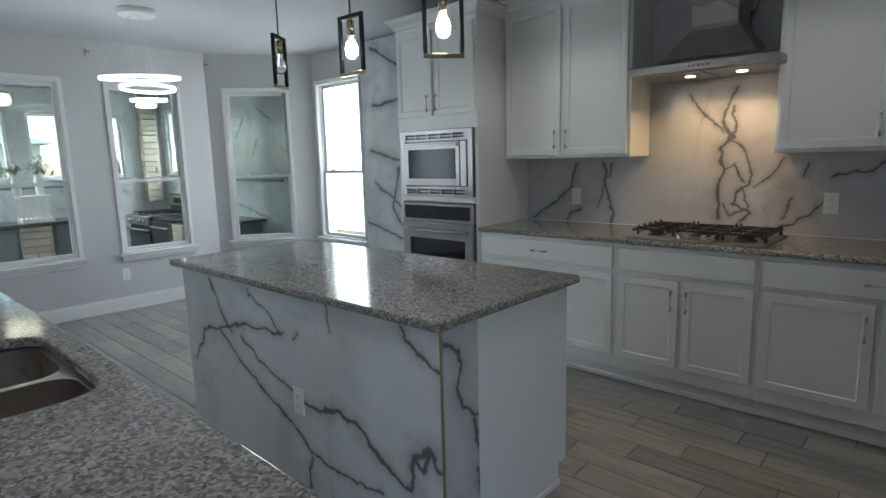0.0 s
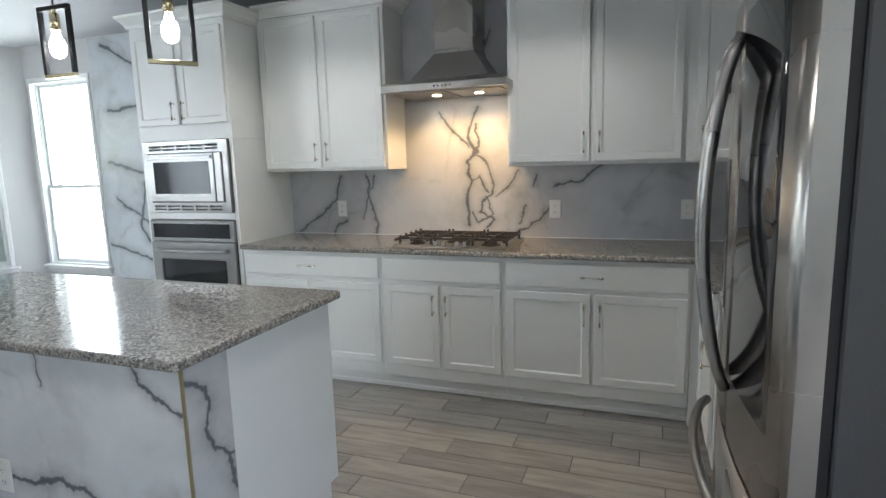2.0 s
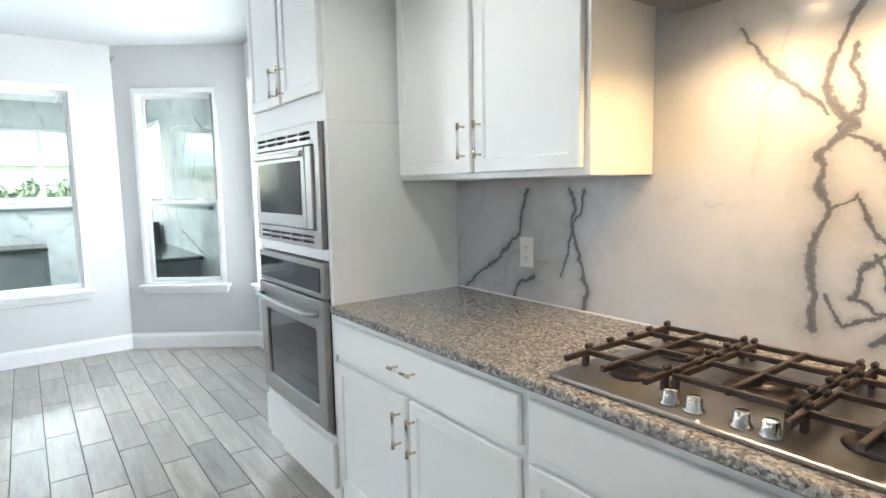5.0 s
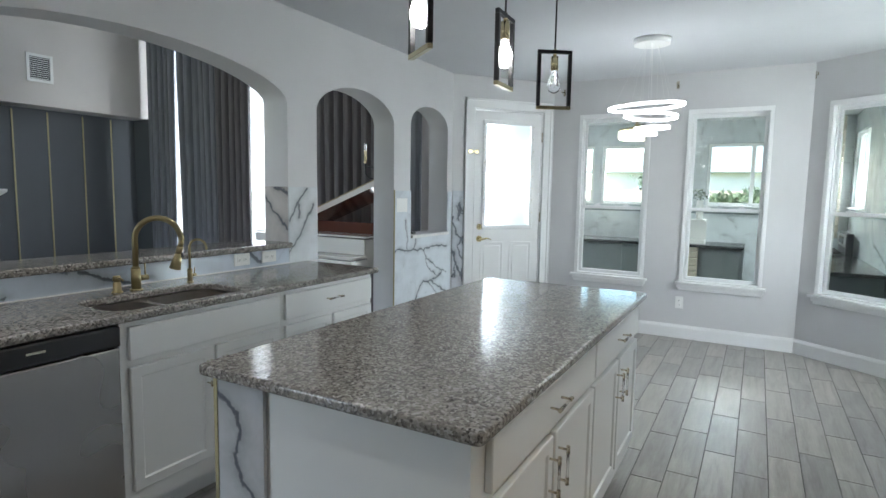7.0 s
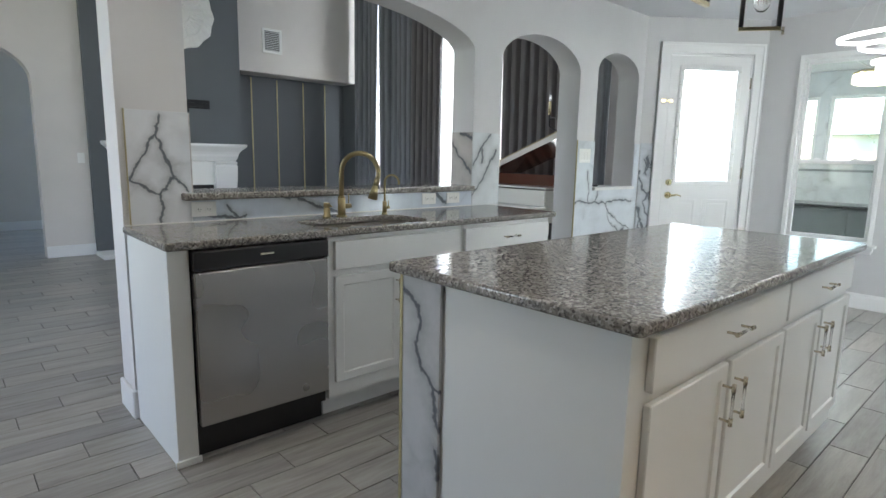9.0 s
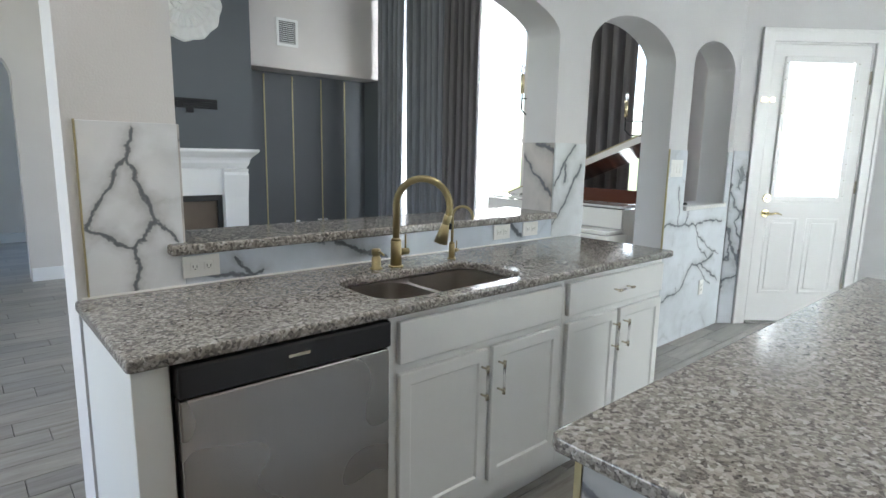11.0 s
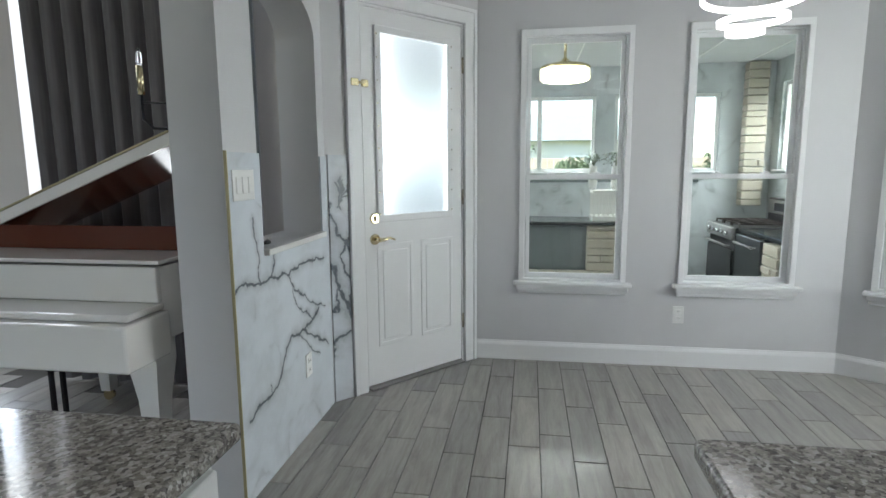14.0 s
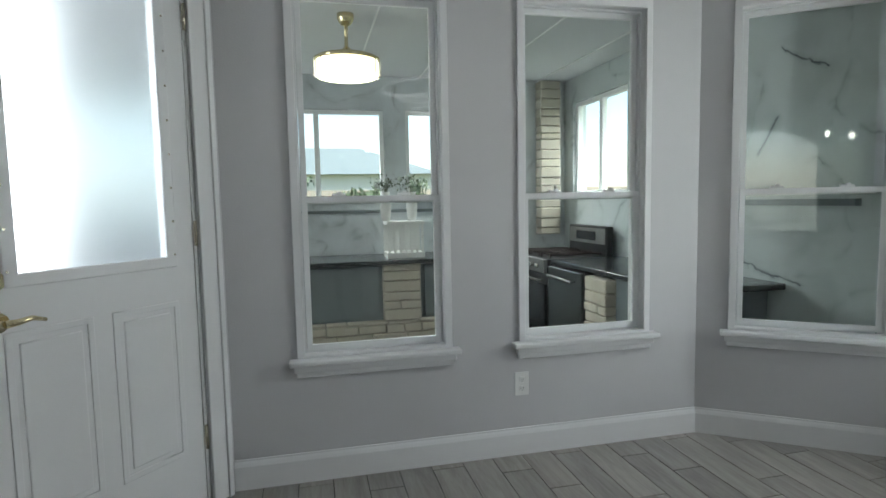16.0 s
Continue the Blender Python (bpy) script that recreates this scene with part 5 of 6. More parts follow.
def pendant(x, y, n, lit=True):
    t = thing("pendant_lamp", pose(x, y, 0, 0, 0, n - 90), "pendant lamp with a black rectangular frame and bare glass bulb", "lamp", "pendants over the island")
    z0, z1, w = 1.80, 2.045, 0.08
    b = 0.008
    part("frame", boxes((-w, -b, z0 + 0.012, -w + 2 * b, b, z1 - 0.001), (w - 2 * b, -b, z0 + 0.012, w, b, z1 - 0.001), (-w, -b, z1, w, b, z1 + 2 * b), bevel=0.001), BLACKMETAL, t, "black metal frame")
    part("bottom_bar", boxes((-w, -b, z0 - 0.004, w, b, z0 + 0.011), bevel=0.001), GOLD, t, "brass bottom bar")
    bm = bmesh.new()
    cyl(bm, (0, 0, z1 + 2 * b), (0, 0, H - 0.022), 0.004, seg=8)
    part("stem", bm, BLACKMETAL, t)
    bm = bmesh.new()
    cyl(bm, (0, 0, H - 0.022), (0, 0, H - 0.001), 0.058, 0.06, 28)
    part("canopy", bm, BLACKMETAL, t)
    bm = bmesh.new()
    cyl(bm, (0, 0, z1 + 0.02), (0, 0, z1 - 0.015), 0.008, seg=12)
    cyl(bm, (0, 0, z1 - 0.012), (0, 0, z1 - 0.075), 0.017, seg=20)
    part("socket", bm, GOLD, t, "brass lamp socket")
    bm = bmesh.new()
    lathe(bm, [(0.012, -0.075), (0.014, -0.085), (0.024, -0.11), (0.031, -0.135), (0.030, -0.152), (0.02, -0.17), (0.006, -0.177), (0.0, -0.177)], 20, (0, 0, z1))
    bulb = part("bulb", bm, CLEAR, t, "clear glass bulb")
    bulb.visible_shadow = False
    bm = bmesh.new()
    if lit:
        lathe(bm, [(0.0, -0.10), (0.014, -0.108), (0.020, -0.13), (0.016, -0.152), (0.0, -0.160)], 12, (0, 0, z1))
    else:
        for k in range(6):
            a = 2 * math.pi * k / 6
            cyl(bm, (0.008 * math.cos(a), 0.008 * math.sin(a), z1 - 0.10), (0.012 * math.cos(a), 0.012 * math.sin(a), z1 - 0.145), 0.0008, seg=4)
    part("filament", bm, BULB if lit else NICKEL, t)


pendant(4.62, 1.865, 142)
pendant(4.05, 1.877, 92)
pendant(3.465, 1.873, 35, lit=False)

ch = thing("ring_chandelier", (1.44, 1.95, 0), "chandelier of four glowing white rings on thin wires", "chandelier")
bm = bmesh.new()
cyl(bm, (0, 0, H - 0.042), (0, 0, H - 0.001), 0.13, 0.135, 40)
part("canopy", bm, PLASTIC, ch, "round white ceiling canopy")
for r, z, ox, oy, tilt in ((0.275, 2.08, 0.0, -0.02, 3), (0.19, 2.005, 0.02, 0.02, -2), (0.125, 1.92, -0.01, 0.03, 2), (0.065, 1.875, 0.0, 0.0, 0)):
    bm = bmesh.new()
    n = 56
    prof = [(-0.006, -0.011), (0.006, -0.011), (0.006, 0.011), (-0.006, 0.011)]
    rings = [[bm.verts.new(((r + a) * math.cos(2 * math.pi * k / n), (r + a) * math.sin(2 * math.pi * k / n), b)) for a, b in prof] for k in range(n)]
    for k in range(n):
        q, s = rings[k], rings[(k + 1) % n]
        for j in range(4):
            f = bm.faces.new((q[j], q[(j + 1) % 4], s[(j + 1) % 4], s[j]))
            f.smooth = True
    ring = part("ring", bm, LED, ch, "glowing white ring", m=pose(ox, oy, z, tilt, tilt))
    bm = bmesh.new()
    for k in range(3):
        a = 2 * math.pi * k / 3 + r
        cyl(bm, (ox + r * math.cos(a), oy + r * math.sin(a), z + 0.015), (0.05 * math.cos(a), 0.05 * math.sin(a), H - 0.042), 0.0007, seg=4)
    part("wire", bm, PLASTIC, ch)

for bx, by, rz in ((NX, 0.86, 90), (NX, 1.98, 90), (NX, 3.10, 90), (0.56, 3.92, 40)):
    t = thing("curtain_bracket", pose(bx, by, 2.47, 0, 0, rz), "small bare metal curtain rod bracket on the wall", "bracket", "curtain brackets")
    part("plate", boxes((-0.012, -0.004, -0.035, 0.012, -0.0005, 0.035), bevel=0.001), NICKEL, t)
    bm = bmesh.new()
    tube(bm, [(0, -0.004, 0.0), (0, -0.06, 0.0), (0, -0.075, -0.012), (0, -0.09, -0.012), (0, -0.10, 0.008)], 0.005)
    part("arm", bm, NICKEL, t)

# ---- living room ----


def curtain(name, y0, y1, x, z0, z1, mat, label, folds=7, amp=0.07, taper=None, seed=0):
    """A hanging cloth with thickness in the plane x, from y0 to y1; taper moves its lower edges in."""
    t = thing(name, (x, y0, 0), label, "curtain")
    rnd = random.Random(seed)
    L = y1 - y0
    nu, nz = folds * 12, 10
    ph = [rnd.uniform(0.6, 1.4) for _ in range(folds + 2)]
    bm = bmesh.new()
    grid = []
    for side in (0, 0.006):
        g = []
        for j in range(nz + 1):
            v = j / nz
            z = z0 + (z1 - z0) * v
            row = []
            for k in range(nu + 1):
                u = k / nu
                s = u
                if taper:
                    lo, hi = taper
                    s = lo * (1 - v) + u * (1 - (lo + hi) * (1 - v))
                f = u * folds
                a = amp * (0.75 + 0.25 * v) * ph[int(f)] * (math.sin(2 * math.pi * f) * 0.8 + 0.25 * math.sin(4 * math.pi * f + 1.3))
                row.append(bm.verts.new((a + side + 0.01 * math.sin(7 * u + 3 * v), s * L, z)))
            g.append(row)
        grid.append(g)
    for g in grid:
        for j in range(nz):
            for k in range(nu):
                f = bm.faces.new((g[j][k], g[j][k + 1], g[j + 1][k + 1], g[j + 1][k]))
                f.smooth = True
    for j in range(nz):
        for k in (0, nu):
            bm.faces.new((grid[0][j][k], grid[0][j + 1][k], grid[1][j + 1][k], grid[1][j][k]))
    part("cloth", bm, mat, t)
    return t


GREY = "floor-length grey satin curtain hanging in deep folds"
curtain("curtain", -5.06, -4.42, 0.86, 0.02, 5.1, CURTAIN, GREY, 5, 0.06, (0, 0.14), 1)
curtain("curtain", -4.40, -3.58, 0.86, 0.02, 5.1, CURTAIN, GREY, 6, 0.06, (0.08, 0.0), 2)
curtain("curtain", -3.62, -3.02, 0.86, 0.02, 5.1, CURTAIN2, "floor-length taupe satin curtain hanging in deep folds", 5, 0.06, None, 3)
curtain("sheer_curtain", -3.04, -2.62, 0.80, 0.02, 5.1, SHEER, "floor-length sheer white curtain", 4, 0.035, None, 4)
curtain("curtain", -1.92, -0.95, 0.86, 0.02, 5.1, CURTAIN2, "floor-length taupe satin curtain beside the piano", 7, 0.05, (0.08, 0.0), 5)
curtain("curtain", -0.86, -0.42, 0.86, 0.02, 5.1, CURTAIN, GREY, 3, 0.05, None, 6)
bm = bmesh.new()
cyl(bm, (0.86, -5.1, 5.16), (0.86, -0.5, 5.16), 0.018, seg=12)
part("curtain_rod", bm, BLACKMETAL, label="long black metal curtain rod", category="curtain rod")

for x in (2.40, 1.99, 1.545, 1.155):
    part("wall_strip", boxes((x - 0.010, YB - 0.399, 0.16, x + 0.010, YB - 0.390, 2.355), bevel=0.002), STRIPBRASS, label="slim vertical brass strip on the dark wall", category="trim", group="brass strips on the dark wall")
outlet(pose(1.954, YB - 0.399, 0.30, *FACE), "white outlet on the dark grey wall")
outlet(pose(1.59, YB - 0.399, 0.30, *FACE), "white outlet on the dark grey wall")
outlet(pose(1.50, YB - 0.399, 0.30, *FACE), "white outlet on the dark grey wall")

fp = thing("fireplace", Matrix.Diagonal((1, 1, 1.054, 1)), "white mantelpiece round a black firebox on the dark chimney breast", "fireplace")
MX0, MX1, MY = 2.87, 4.57, -4.879
bm = bmesh.new()
rings = []
for o, z in ((0.04, 1.07), (0.05, 1.09), (0.06, 1.11), (0.07, 1.13), (0.075, 1.16), (0.09, 1.19), (0.12, 1.22), (0.15, 1.245), (0.16, 1.26), (0.16, 1.285)):
    rings.append([bm.verts.new(p) for p in ((MX0 + 0.17 - o, MY, z), (MX0 + 0.17 - o, MY + o + 0.08, z), (MX1 - 0.17 + o, MY + o + 0.08, z), (MX1 - 0.17 + o, MY, z))])
for q, s in zip(rings, rings[1:]):
    for k in range(4):
        bm.faces.new((q[k], q[(k + 1) % 4], s[(k + 1) % 4], s[k]))
bm.faces.new(rings[0])
bm.faces.new(rings[-1])
part("mantel_shelf", bm, TRIM, fp, "moulded white mantel shelf")
part("frieze", boxes((MX0 + 0.15, MY, 0.78, MX1 - 0.15, MY + 0.09, 1.069), bevel=0.004), TRIM, fp)
for x0 in (MX0 + 0.13, MX1 - 0.13 - 0.27):
    bm = bmesh.new()
    rings = []
    for o, z in ((0.02, 0.0), (0.02, 0.10), (0.0, 0.12), (0.0, 0.45), (0.012, 0.75), (0.03, 0.92), (0.035, 1.0), (0.02, 1.03), (0.03, 1.05), (0.03, 1.068)):
        rings.append([bm.verts.new(p) for p in ((x0 - o * 0.3, MY, z), (x0 - o * 0.3, MY + 0.13 + o, z), (x0 + 0.27 + o * 0.3, MY + 0.13 + o, z), (x0 + 0.27 + o * 0.3, MY, z))])
    for q, s in zip(rings, rings[1:]):
        for k in range(4):
            bm.faces.new((q[k], q[(k + 1) % 4], s[(k + 1) % 4], s[k]))
    bm.faces.new(rings[0])
    bm.faces.new(rings[-1])
    part("mantel_leg", bm, TRIM, fp)
me = outline_mesh("firebox_frame", rect(MX0 + 0.405, 0.001, MX1 - 0.405, 0.775), [rect(MX0 + 0.46, 0.06, MX1 - 0.46, 0.71)], 0.05, 0.003, 1)
me.transform(Matrix.Translation((0, MY + 0.027, 0)) @ pose(0, 0, 0, 90))
finish("firebox_frame", me, BLACKMETAL, fp)
part("firebox", boxes((MX0 + 0.44, MY + 0.002, 0.05, MX1 - 0.44, MY + 0.006, 0.72)), BRICKINT, fp, "dark firebrick lining")
rl = random.Random(4)
for k in range(4):
    bm = bmesh.new()
    x = 3.35 + 0.1 * k
    cyl(bm, (x, MY + 0.05, 0.10 + 0.02 * k), (x + 0.25, MY + 0.05, 0.16 + 0.05 * k), 0.028, 0.022, 9)
    part("log", bm, BRICKINT, fp)
part("hearth", boxes((MX0 - 0.05, MY + 0.001, 0.001, MX1 + 0.12, MY + 0.42, 0.045), bevel=0.006, seg=2), PIPING, fp, "white stone hearth")

mount = thing("tv_mount", (3.56, -4.879, 1.85), "empty black steel television wall mount", "wall mount")
part("plate", boxes((-0.29, 0.001, -0.05, 0.29, 0.012, 0.06), bevel=0.003), BLACKMETAL, mount)
part("rail", boxes((-0.28, 0.03, 0.02, 0.28, 0.045, 0.045), bevel=0.002), BLACKMETAL, mount)
part("arm", boxes((-0.2, 0.012, -0.03, 0.1, 0.032, 0.0), (-0.02, 0.012, -0.10, 0.06, 0.03, -0.05), bevel=0.003), BLACKMETAL, mount)
for x in (3.93, 3.83):
    outlet(pose(x, -4.879, 1.76, *FACE), "white outlet plate on the dark chimney breast")

md = thing("ceiling_medallion", (3.60, -4.878, 2.95), "round white carved plaster medallion hung on the dark wall", "wall decoration")
bm = bmesh.new()
n = 48
rings = []
for r, h, wv in ((0.0, 0.035, 0), (0.05, 0.04, 0), (0.06, 0.02, 0), (0.12, 0.035, 0.006), (0.135, 0.015, 0), (0.20, 0.03, 0.010), (0.28, 0.035, 0.010), (0.30, 0.018, 0), (0.36, 0.03, 0.008), (0.41, 0.025, 0.008), (0.43, 0.0, 0)):
    rings.append([bm.verts.new(((max(r, 0.001) + (0.012 * math.cos(12 * 2 * math.pi * k / n) if r > 0.4 else 0)) * math.cos(2 * math.pi * k / n), h + wv * math.cos(24 * math.pi * k / n * 2), (max(r, 0.001) + (0.012 * math.cos(12 * 2 * math.pi * k / n) if r > 0.4 else 0)) * math.sin(2 * math.pi * k / n))) for k in range(n)])
for q, s in zip(rings, rings[1:]):
    for k in range(n):
        bm.faces.new((q[k], q[(k + 1) % n], s[(k + 1) % n], s[k]))
part("relief", bm, PIPING, md)

vt = thing("wall_vent", (2.24, YB, 2.84), "square white air vent grille high on the wall", "vent")
me = outline_mesh("frame", rect(-0.15, -0.17, 0.15, 0.17), [rect(-0.115, -0.135, 0.115, 0.135)], 0.012, 0.003, 1)
me.transform(Matrix.Translation((0, 0.007, 0)) @ pose(0, 0, 0, 90))
finish("frame", me, PLASTIC, vt)
# Thin black sheet on the wall stands in for the shade behind the slats.
part("duct", boxes((-0.115, 0.001, -0.135, 0.115, 0.003, 0.135)), DARKPLASTIC, vt)
for k in range(11):
    part("slat", boxes((-0.115, 0.003, -0.128 + k * 0.0245, 0.115, 0.012, -0.122 + k * 0.0245)), PLASTIC, vt)

bm = bmesh.new()
tc = thing("crystal_chandelier", (2.9, -3.4, 0), "hanging cluster of glass rods in the living room", "chandelier")
cyl(bm, (0, 0, 3.7), (0, 0, 5.59), 0.006, seg=8)
part("stem", bm, CHROME, tc)
bm = bmesh.new()
cyl(bm, (0, 0, 3.66), (0, 0, 3.70), 0.16, seg=24)
part("crown_plate", bm, CHROME, tc)
for k in range(14):
    a = 2.4 * k
    r = 0.035 * math.sqrt(k)
    bm = bmesh.new()
    z = 3.05 + 0.02 * (k % 5)
    cyl(bm, (r * math.cos(a), r * math.sin(a), z), (r * math.cos(a), r * math.sin(a), 3.655), 0.012, seg=8)
    part("rod", bm, ACRYLIC, tc)


def sconce(x, y, z, label):
    t = thing("wall_sconce", pose(x, -0.2105, z), label, "wall lamp", "sconces")
    d = y + 0.2105
    bm = bmesh.new()
    cyl(bm, (0, 0, -0.13), (0, -0.02, -0.13), 0.035, seg=20)
    part("back_plate", bm, BLACKMETAL, t)
    bm = bmesh.new()
    tube(bm, [(0, -0.02, -0.13), (0, d * 0.5, -0.145), (0, d * 0.85, -0.14), (0, d, -0.10), (0, d, 0.0)], 0.006)
    tube(bm, [(0, -0.02, -0.05), (0, d, -0.03)], 0.005)
    part("arm", bm, BLACKMETAL, t)
    bm = bmesh.new()
    cyl(bm, (0, d, 0.0), (0, d, 0.12), 0.014, seg=14)
    part("candle", bm, GOLD, t)
    bm = bmesh.new()
    lathe(bm, [(0.008, 0.12), (0.014, 0.14), (0.013, 0.165), (0.003, 0.19), (0, 0.19)], 12, (0, d, 0))
    part("bulb", bm, CLEAR, t)


SC = "black arm wall sconce with a brass candle tube and clear bulb"
sconce(2.90, -0.55, 1.74, SC)
sconce(1.72, -0.52, 1.66, SC)

pn = thing("grand_piano", (0, 0, 0), "white lacquered grand piano with its lid propped open", "piano")
PX, PY0, PY1 = 1.96, -1.76, -0.31
body_out = [(PX - 0.02, PY1 - 0.02), (PX - 0.32, PY1 - 0.02), (PX - 0.60, PY1 - 0.10), (PX - 0.78, PY1 - 0.35), (PX - 0.86, PY1 - 0.70), (PX - 1.02, PY1 - 1.0), (PX - 1.06, PY0 + 0.2), (PX - 0.98, PY0 + 0.05), (PX - 0.8, PY0 + 0.02), (PX - 0.02, PY0 + 0.02)]
me = outline_mesh("rim", body_out, [], 0.30, 0.004, 1)
me.transform(Matrix.Translation((0, 0, 0.815)))
finish("case", me, PIANOWHITE, pn, "white lacquered case")
part("soundboard", boxes((PX - 0.75, PY0 + 0.10, 0.967, PX - 0.30, PY1 - 0.12, 0.975)), PIANORED, pn, "red-brown soundboard")
bm = bmesh.new()
box(bm, PX - 0.02, PY0, 0.61, PX + 0.24, PY1, 0.79, 0.012, 3)
part("key_slip", bm, PIANOWHITE, pn)
bm = bmesh.new()
box(bm, PX - 0.018, PY0 + 0.02, 0.792, PX + 0.20, PY1 - 0.02, 0.82, 0.010, 3)
part("keyboard_lid", bm, PIANOWHITE, pn)
part("fall_board", boxes((PX - 0.018, PY0 + 0.03, 0.822, PX + 0.01, PY1 - 0.03, 0.966), bevel=0.004), PIANOWHITE, pn)
part("music_desk", boxes((PX - 0.27, PY0 + 0.25, 0.994, PX - 0.25, PY1 - 0.06, 1.10), bevel=0.003), PIANORED, pn, "low red-brown music desk")
part("front_lid", boxes((PX - 0.30, PY0 + 0.01, 0.977, PX + 0.015, PY1 - 0.01, 0.993), bevel=0.003), PIANOWHITE, pn)
ang = 21.5
lidm = Matrix.Translation((0, PY0 + 0.02, 0.985)) @ pose(0, 0, 0, ang)
me = outline_mesh("lid", [(PX - 0.30, 0), (PX - 0.30, 1.45), (PX - 0.70, 1.43), (PX - 0.92, 1.25), (PX - 0.99, 0.9), (PX - 1.0, 0.45), (PX - 1.0, 0.0)], [], 0.018, 0.003, 1)
finish("lid", me, PIANORED, pn, "propped lid, red-brown beneath", m=lidm)
part("lid_rim", boxes((PX - 0.299, 0.0, -0.042, PX - 0.28, 1.46, 0.008), bevel=0.003), PIANOWHITE, pn, "white lid rim", m=lidm)
part("lid_edge", boxes((PX - 0.299, 0.0, 0.0085, PX - 0.276, 1.46, 0.018), bevel=0.002), STRIPBRASS, pn, m=lidm)
bm = bmesh.new()
cyl(bm, (PX - 0.42, PY1 - 0.08, 0.975), (PX - 0.45, PY1 - 0.16, 1.47), 0.008, seg=8)
part("prop", bm, BLACKMETAL, pn)
for x, y in ((PX - 0.05, PY0 + 0.15), (PX - 0.05, PY1 - 0.12), (PX - 0.85, (PY0 + PY1) / 2 - 0.3)):
    bm = bmesh.new()
    rings = []
    for r, z in ((0.03, 0.06), (0.032, 0.10), (0.045, 0.40), (0.065, 0.56), (0.065, 0.662)):
        rings.append([bm.verts.new((x + a * r, y + b * r, z)) for a, b in ((-1, -1), (1, -1), (1, 1), (-1, 1))])
    for q, s in zip(rings, rings[1:]):
        for k in range(4):
            bm.faces.new((q[k], q[(k + 1) % 4], s[(k + 1) % 4], s[k]))
    bm.faces.new(rings[0])
    bm.faces.new(rings[-1])
    leg = part("leg", bm, PIANOWHITE, pn)
    bm = bmesh.new()
    cyl(bm, (x - 0.015, y, 0.0305), (x + 0.015, y, 0.0305), 0.03, seg=16)
    part("caster", bm, GOLD, leg)
part("pedal_box", boxes((PX - 0.22, -1.12, 0.10, PX - 0.12, -0.92, 0.20), (PX - 0.19, -1.06, 0.20, PX - 0.17, -1.04, 0.66), (PX - 0.19, -1.0, 0.20, PX - 0.17, -0.98, 0.66), bevel=0.003), BLACKMETAL, pn)

bn = thing("piano_bench", (2.52, -1.05, 0), "white piano bench with a padded cream seat and curved legs", "bench")
bm = bmesh.new()
box(bm, -0.19, -0.38, 0.44, 0.19, 0.38, 0.50, 0.02, 3)
part("seat", bm, PIPING, bn, "padded cream seat")
part("apron", boxes((-0.17, -0.36, 0.36, 0.17, 0.36, 0.438), bevel=0.004), PIANOWHITE, bn)
for sx in (-1, 1):
    for sy in (-1, 1):
        bm = bmesh.new()
        tube(bm, [(sx * 0.14, sy * 0.33, 0.40), (sx * 0.165, sy * 0.355, 0.30), (sx * 0.155, sy * 0.345, 0.18), (sx * 0.135, sy * 0.325, 0.08), (sx * 0.15, sy * 0.34, 0.008)], 0.02, 8, radii=[0.034, 0.03, 0.021, 0.016, 0.022])
        part("leg", bm, PIANOWHITE, bn)
tube_bm = bmesh.new()
tube(tube_bm, [(1.75, -0.45, 0.008), (1.6, -0.6, 0.008), (1.55, -0.8, 0.008), (1.7, -0.95, 0.008), (1.78, -1.02, 0.05), (1.78, -1.02, 0.12)], 0.004)
part("power_cable", tube_bm, DARKPLASTIC, label="thin black power cable under the piano", category="cable")
bm = bmesh.new()
tube(bm, [(1.70, -0.10, 1.021), (1.66, -0.06, 1.024), (1.60, -0.04, 1.022), (1.55, -0.07, 1.021)], 0.009)
part("black_tool", bm, DARKPLASTIC, label="small black plastic tool on the niche sill", category="tool")
outlet(pose(4.75, -4.95, 1.15, *FACE), "white light switch on the living room wall", switches=1, name="light_switch")
t = thing("hall_lamp", (6.15, -7.0, 2.05), "square glass ceiling lamp in the far hall", "lamp")
me = outline_mesh("frame", rect(-0.14, -0.16, 0.14, 0.16), [rect(-0.12, -0.14, 0.12, 0.14)], 0.26, 0.003, 1)
me.transform(pose(0, 0, 0, 90))
finish("frame", me, CHROME, t)
bm = bmesh.new()
cyl(bm, (0, 0, -0.08), (0, 0, 0.08), 0.05, seg=16)
part("shade", bm, PLASTIC, t)
bm = bmesh.new()
cyl(bm, (0, 0, 0.16), (0, 0, 0.95), 0.008, seg=8)
part("stem", bm, CHROME, t)

# ---- sunroom beyond the nook windows ----
SX, SYR, SZ, SYL = -3.2, 3.75, -0.15, -1.2
APART = 0.32  # how far the whole sunroom stands nearer than its own numbers say
NXS = NX - APART
indoors = set(scene.collection.objects)
part("floor_sunroom", boxes((SX - 0.2, SYL - 0.2, SZ - 0.1, NXS - 0.24, SYR + 0.2, SZ), (NXS - 0.24, 3.5, SZ - 0.1, 0.0, SYR + 0.2, SZ)), STONE, kind="structure")
part("ceiling_sunroom", boxes((SX - 0.2, SYL - 0.2, 2.47, NXS - 0.17, SYR + 0.2, 2.55), (NXS - 0.169, 3.55, 2.47, 0.0, SYR + 0.2, 2.55)), CEIL, kind="structure")
rows = []
for k in range(8):
    y = -0.9 + k * 0.62
    rows.append((SX, y, 2.462, NXS - 0.17, y + 0.012, 2.4695))
part("ceiling_batten", boxes(*rows), TRIM, kind="structure")
SW = [(-0.9, 0.45), (0.57, 1.85), (2.06, 3.2)]
wall("wall_sunroom_far", (SX, SYL), (SX, SYR), 0.15, SZ, 2.47, [rect(a - SYL, 1.28, b - SYL, 2.15) for a, b in SW], M_SUN, side=1)
